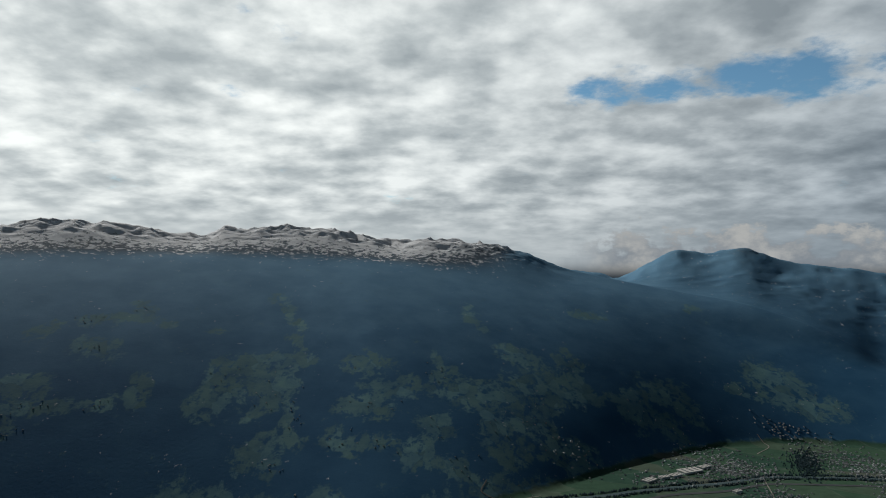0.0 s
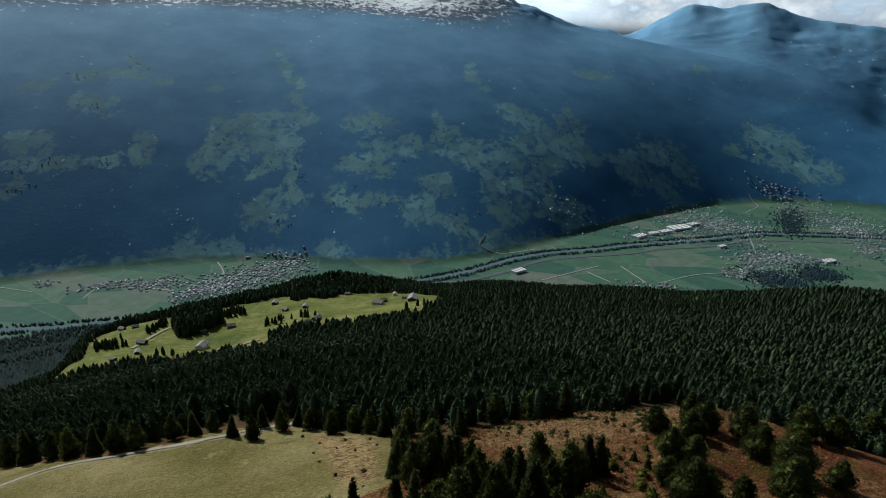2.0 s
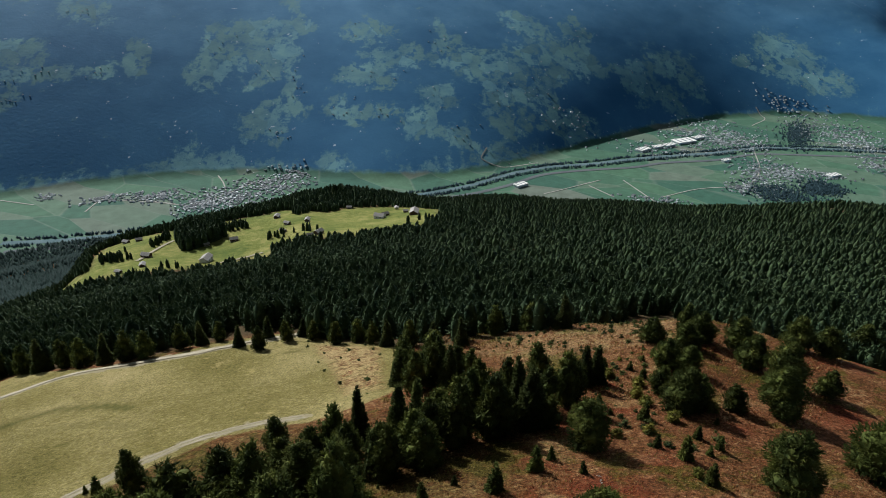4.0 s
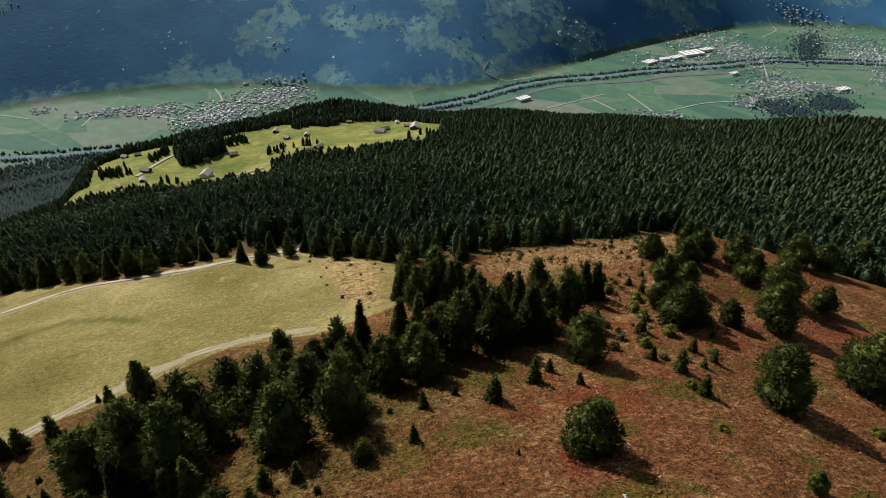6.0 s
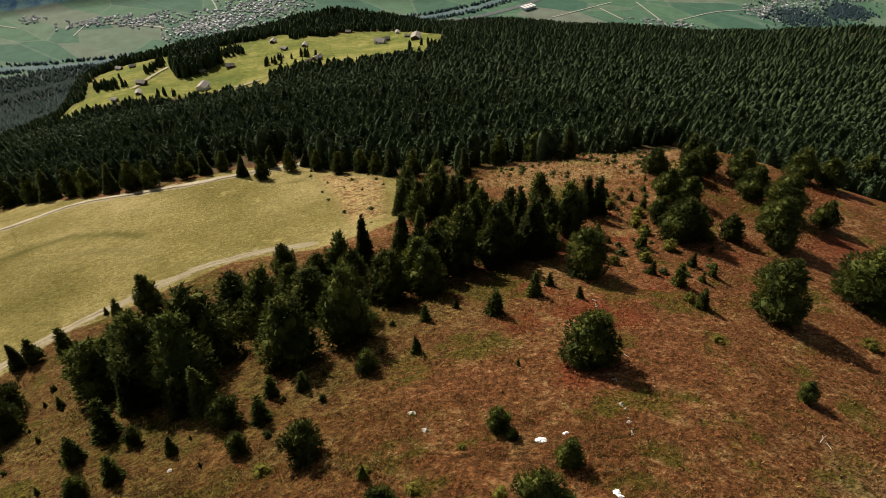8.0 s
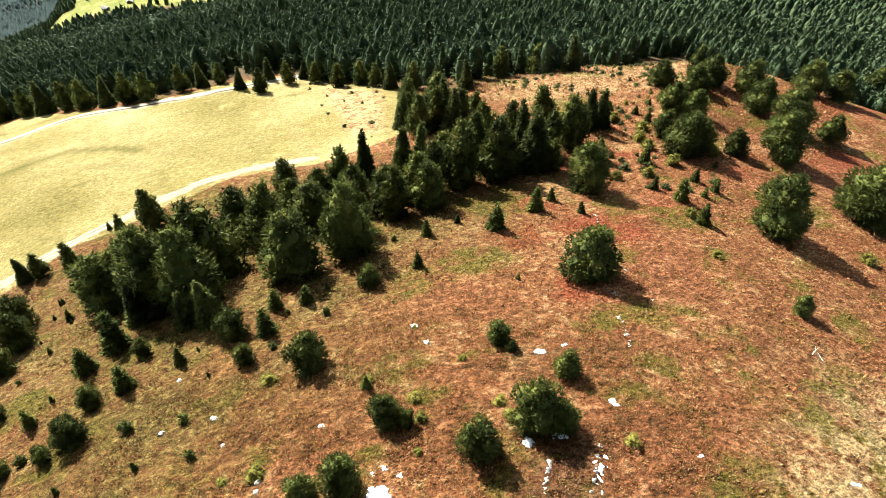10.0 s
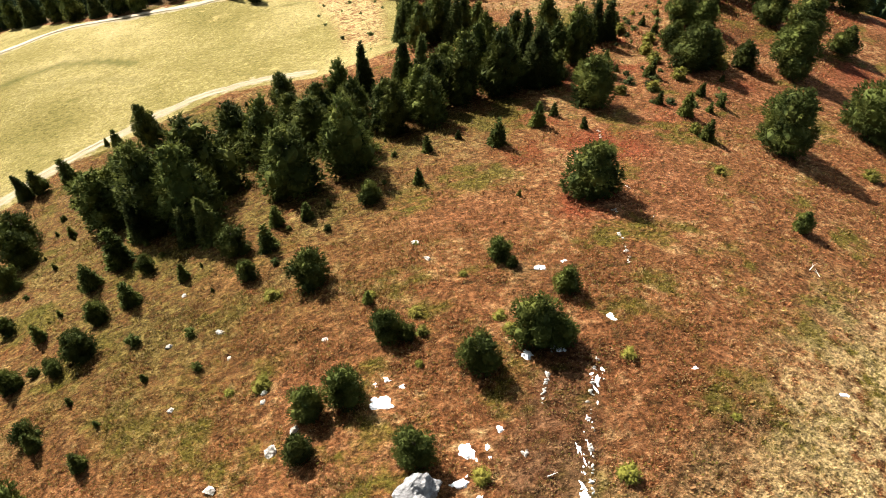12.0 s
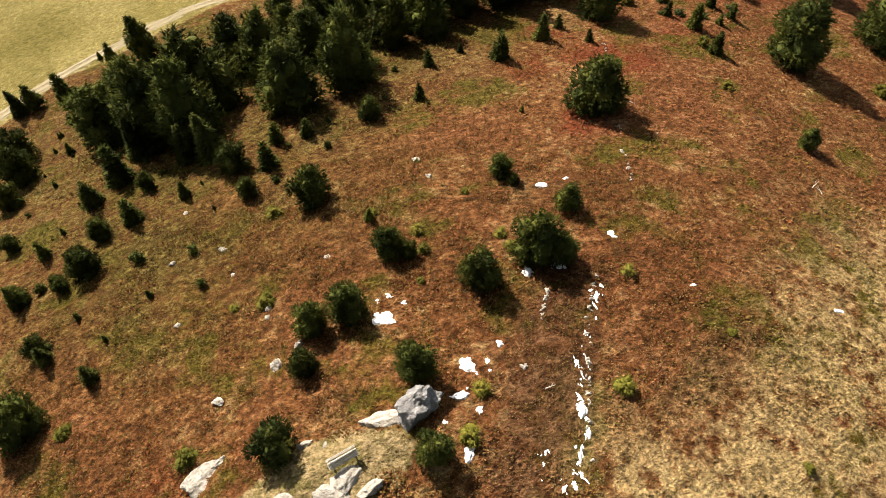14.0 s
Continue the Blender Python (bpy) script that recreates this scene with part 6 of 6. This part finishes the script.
# ---------------------------------------------------------------- dwarf heath: low tufts over the whole near slope
def tufts(name, count, r0, r1, size, seed, label):
    g = np.random.default_rng(seed)
    r = np.sqrt(g.uniform(r0**2, r1**2, count))
    a = np.radians(g.uniform(*((-72, 66) if r0 < 100 else (-6, 34)), count))
    x, y = r * np.sin(a), r * np.cos(a)
    m = masks(x, y)
    thick = 0.55 * value_noise(x, y, 1.1, 3, 2) + 0.65 * value_noise(x, y, 2.6, 4, 2)
    ok = (m["meadow"] < 0.4) & (m["gravel"] < 0.3) & (m["bare"] < 0.45 + 0.5 * thick + 0.3 * g.random(count)) & (thick > -0.35 - 0.5 * g.random(count)) & (g.random(count) > 0.55 * m["straw"])
    for sx, sy, sw in SNOW_PATCHES + SNOW_DRIFT:
        ok &= np.hypot(x - sx, y - sy) > sw * 0.62
    for px, py in ((5.4, 17.2), (6.1, 18.6), (6.4, 19.6), (6.9, 21.4), (7.3, 23.1)):
        ok &= np.hypot(x - px, y - py) > 0.3
    x, y, thick = x[ok], y[ok], thick[ok]
    k = len(x)
    z = ground(x, y)
    s = size * g.uniform(0.6, 1.5, k) * (1 + 0.9 * np.clip(thick, -0.6, 0.9))
    blades = 3
    verts = []
    for b in range(blades):
        turn = g.uniform(0, 2 * math.pi, k)
        lean = g.uniform(0.5, 1.35, k)
        d = np.stack([np.cos(turn) * np.sin(lean), np.sin(turn) * np.sin(lean), np.cos(lean)], 1)
        side = np.stack([-np.sin(turn), np.cos(turn), 0 * turn], 1) * (s * g.uniform(0.20, 0.38, k))[:, None]
        root = np.stack([x, y, z - 0.03], 1) + d * np.array([1, 1, 0]) * (s * 0.25)[:, None]
        tip = root + d * (s * g.uniform(0.8, 1.2, k))[:, None]
        mid = root + d * (s * 0.6)[:, None]
        verts += [root, mid + side * 0.8, tip, mid - side * 0.8]
    n_v = blades * 4
    v = np.stack(verts, 1).reshape(-1, 3)
    pattern = np.array([(b * 4 + i, b * 4 + j, b * 4 + q) for b in range(blades) for i, j, q in ((0, 1, 3), (3, 1, 2))])
    f = (np.arange(k)[:, None, None] * n_v + pattern[None]).reshape(-1, 3)
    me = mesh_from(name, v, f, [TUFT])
    for key in ("lee", "straw", "rust", "peat"):
        add_mask(me, key, np.repeat(masks(x, y)[key], n_v))
    return tagged(new(name, me), label, "heath", kind="stuff")


tufts("heath", 104000, 6, 44, 0.135, 71, "rust-red and brown dwarf heath with straw grass")
tufts("heath", 44000, 44, 105, 0.21, 72, "rust-red and brown dwarf heath further down the slope")
tufts("heath", 16000, 105, 170, 0.34, 73, "straw grass and heath on the brow below the wood")
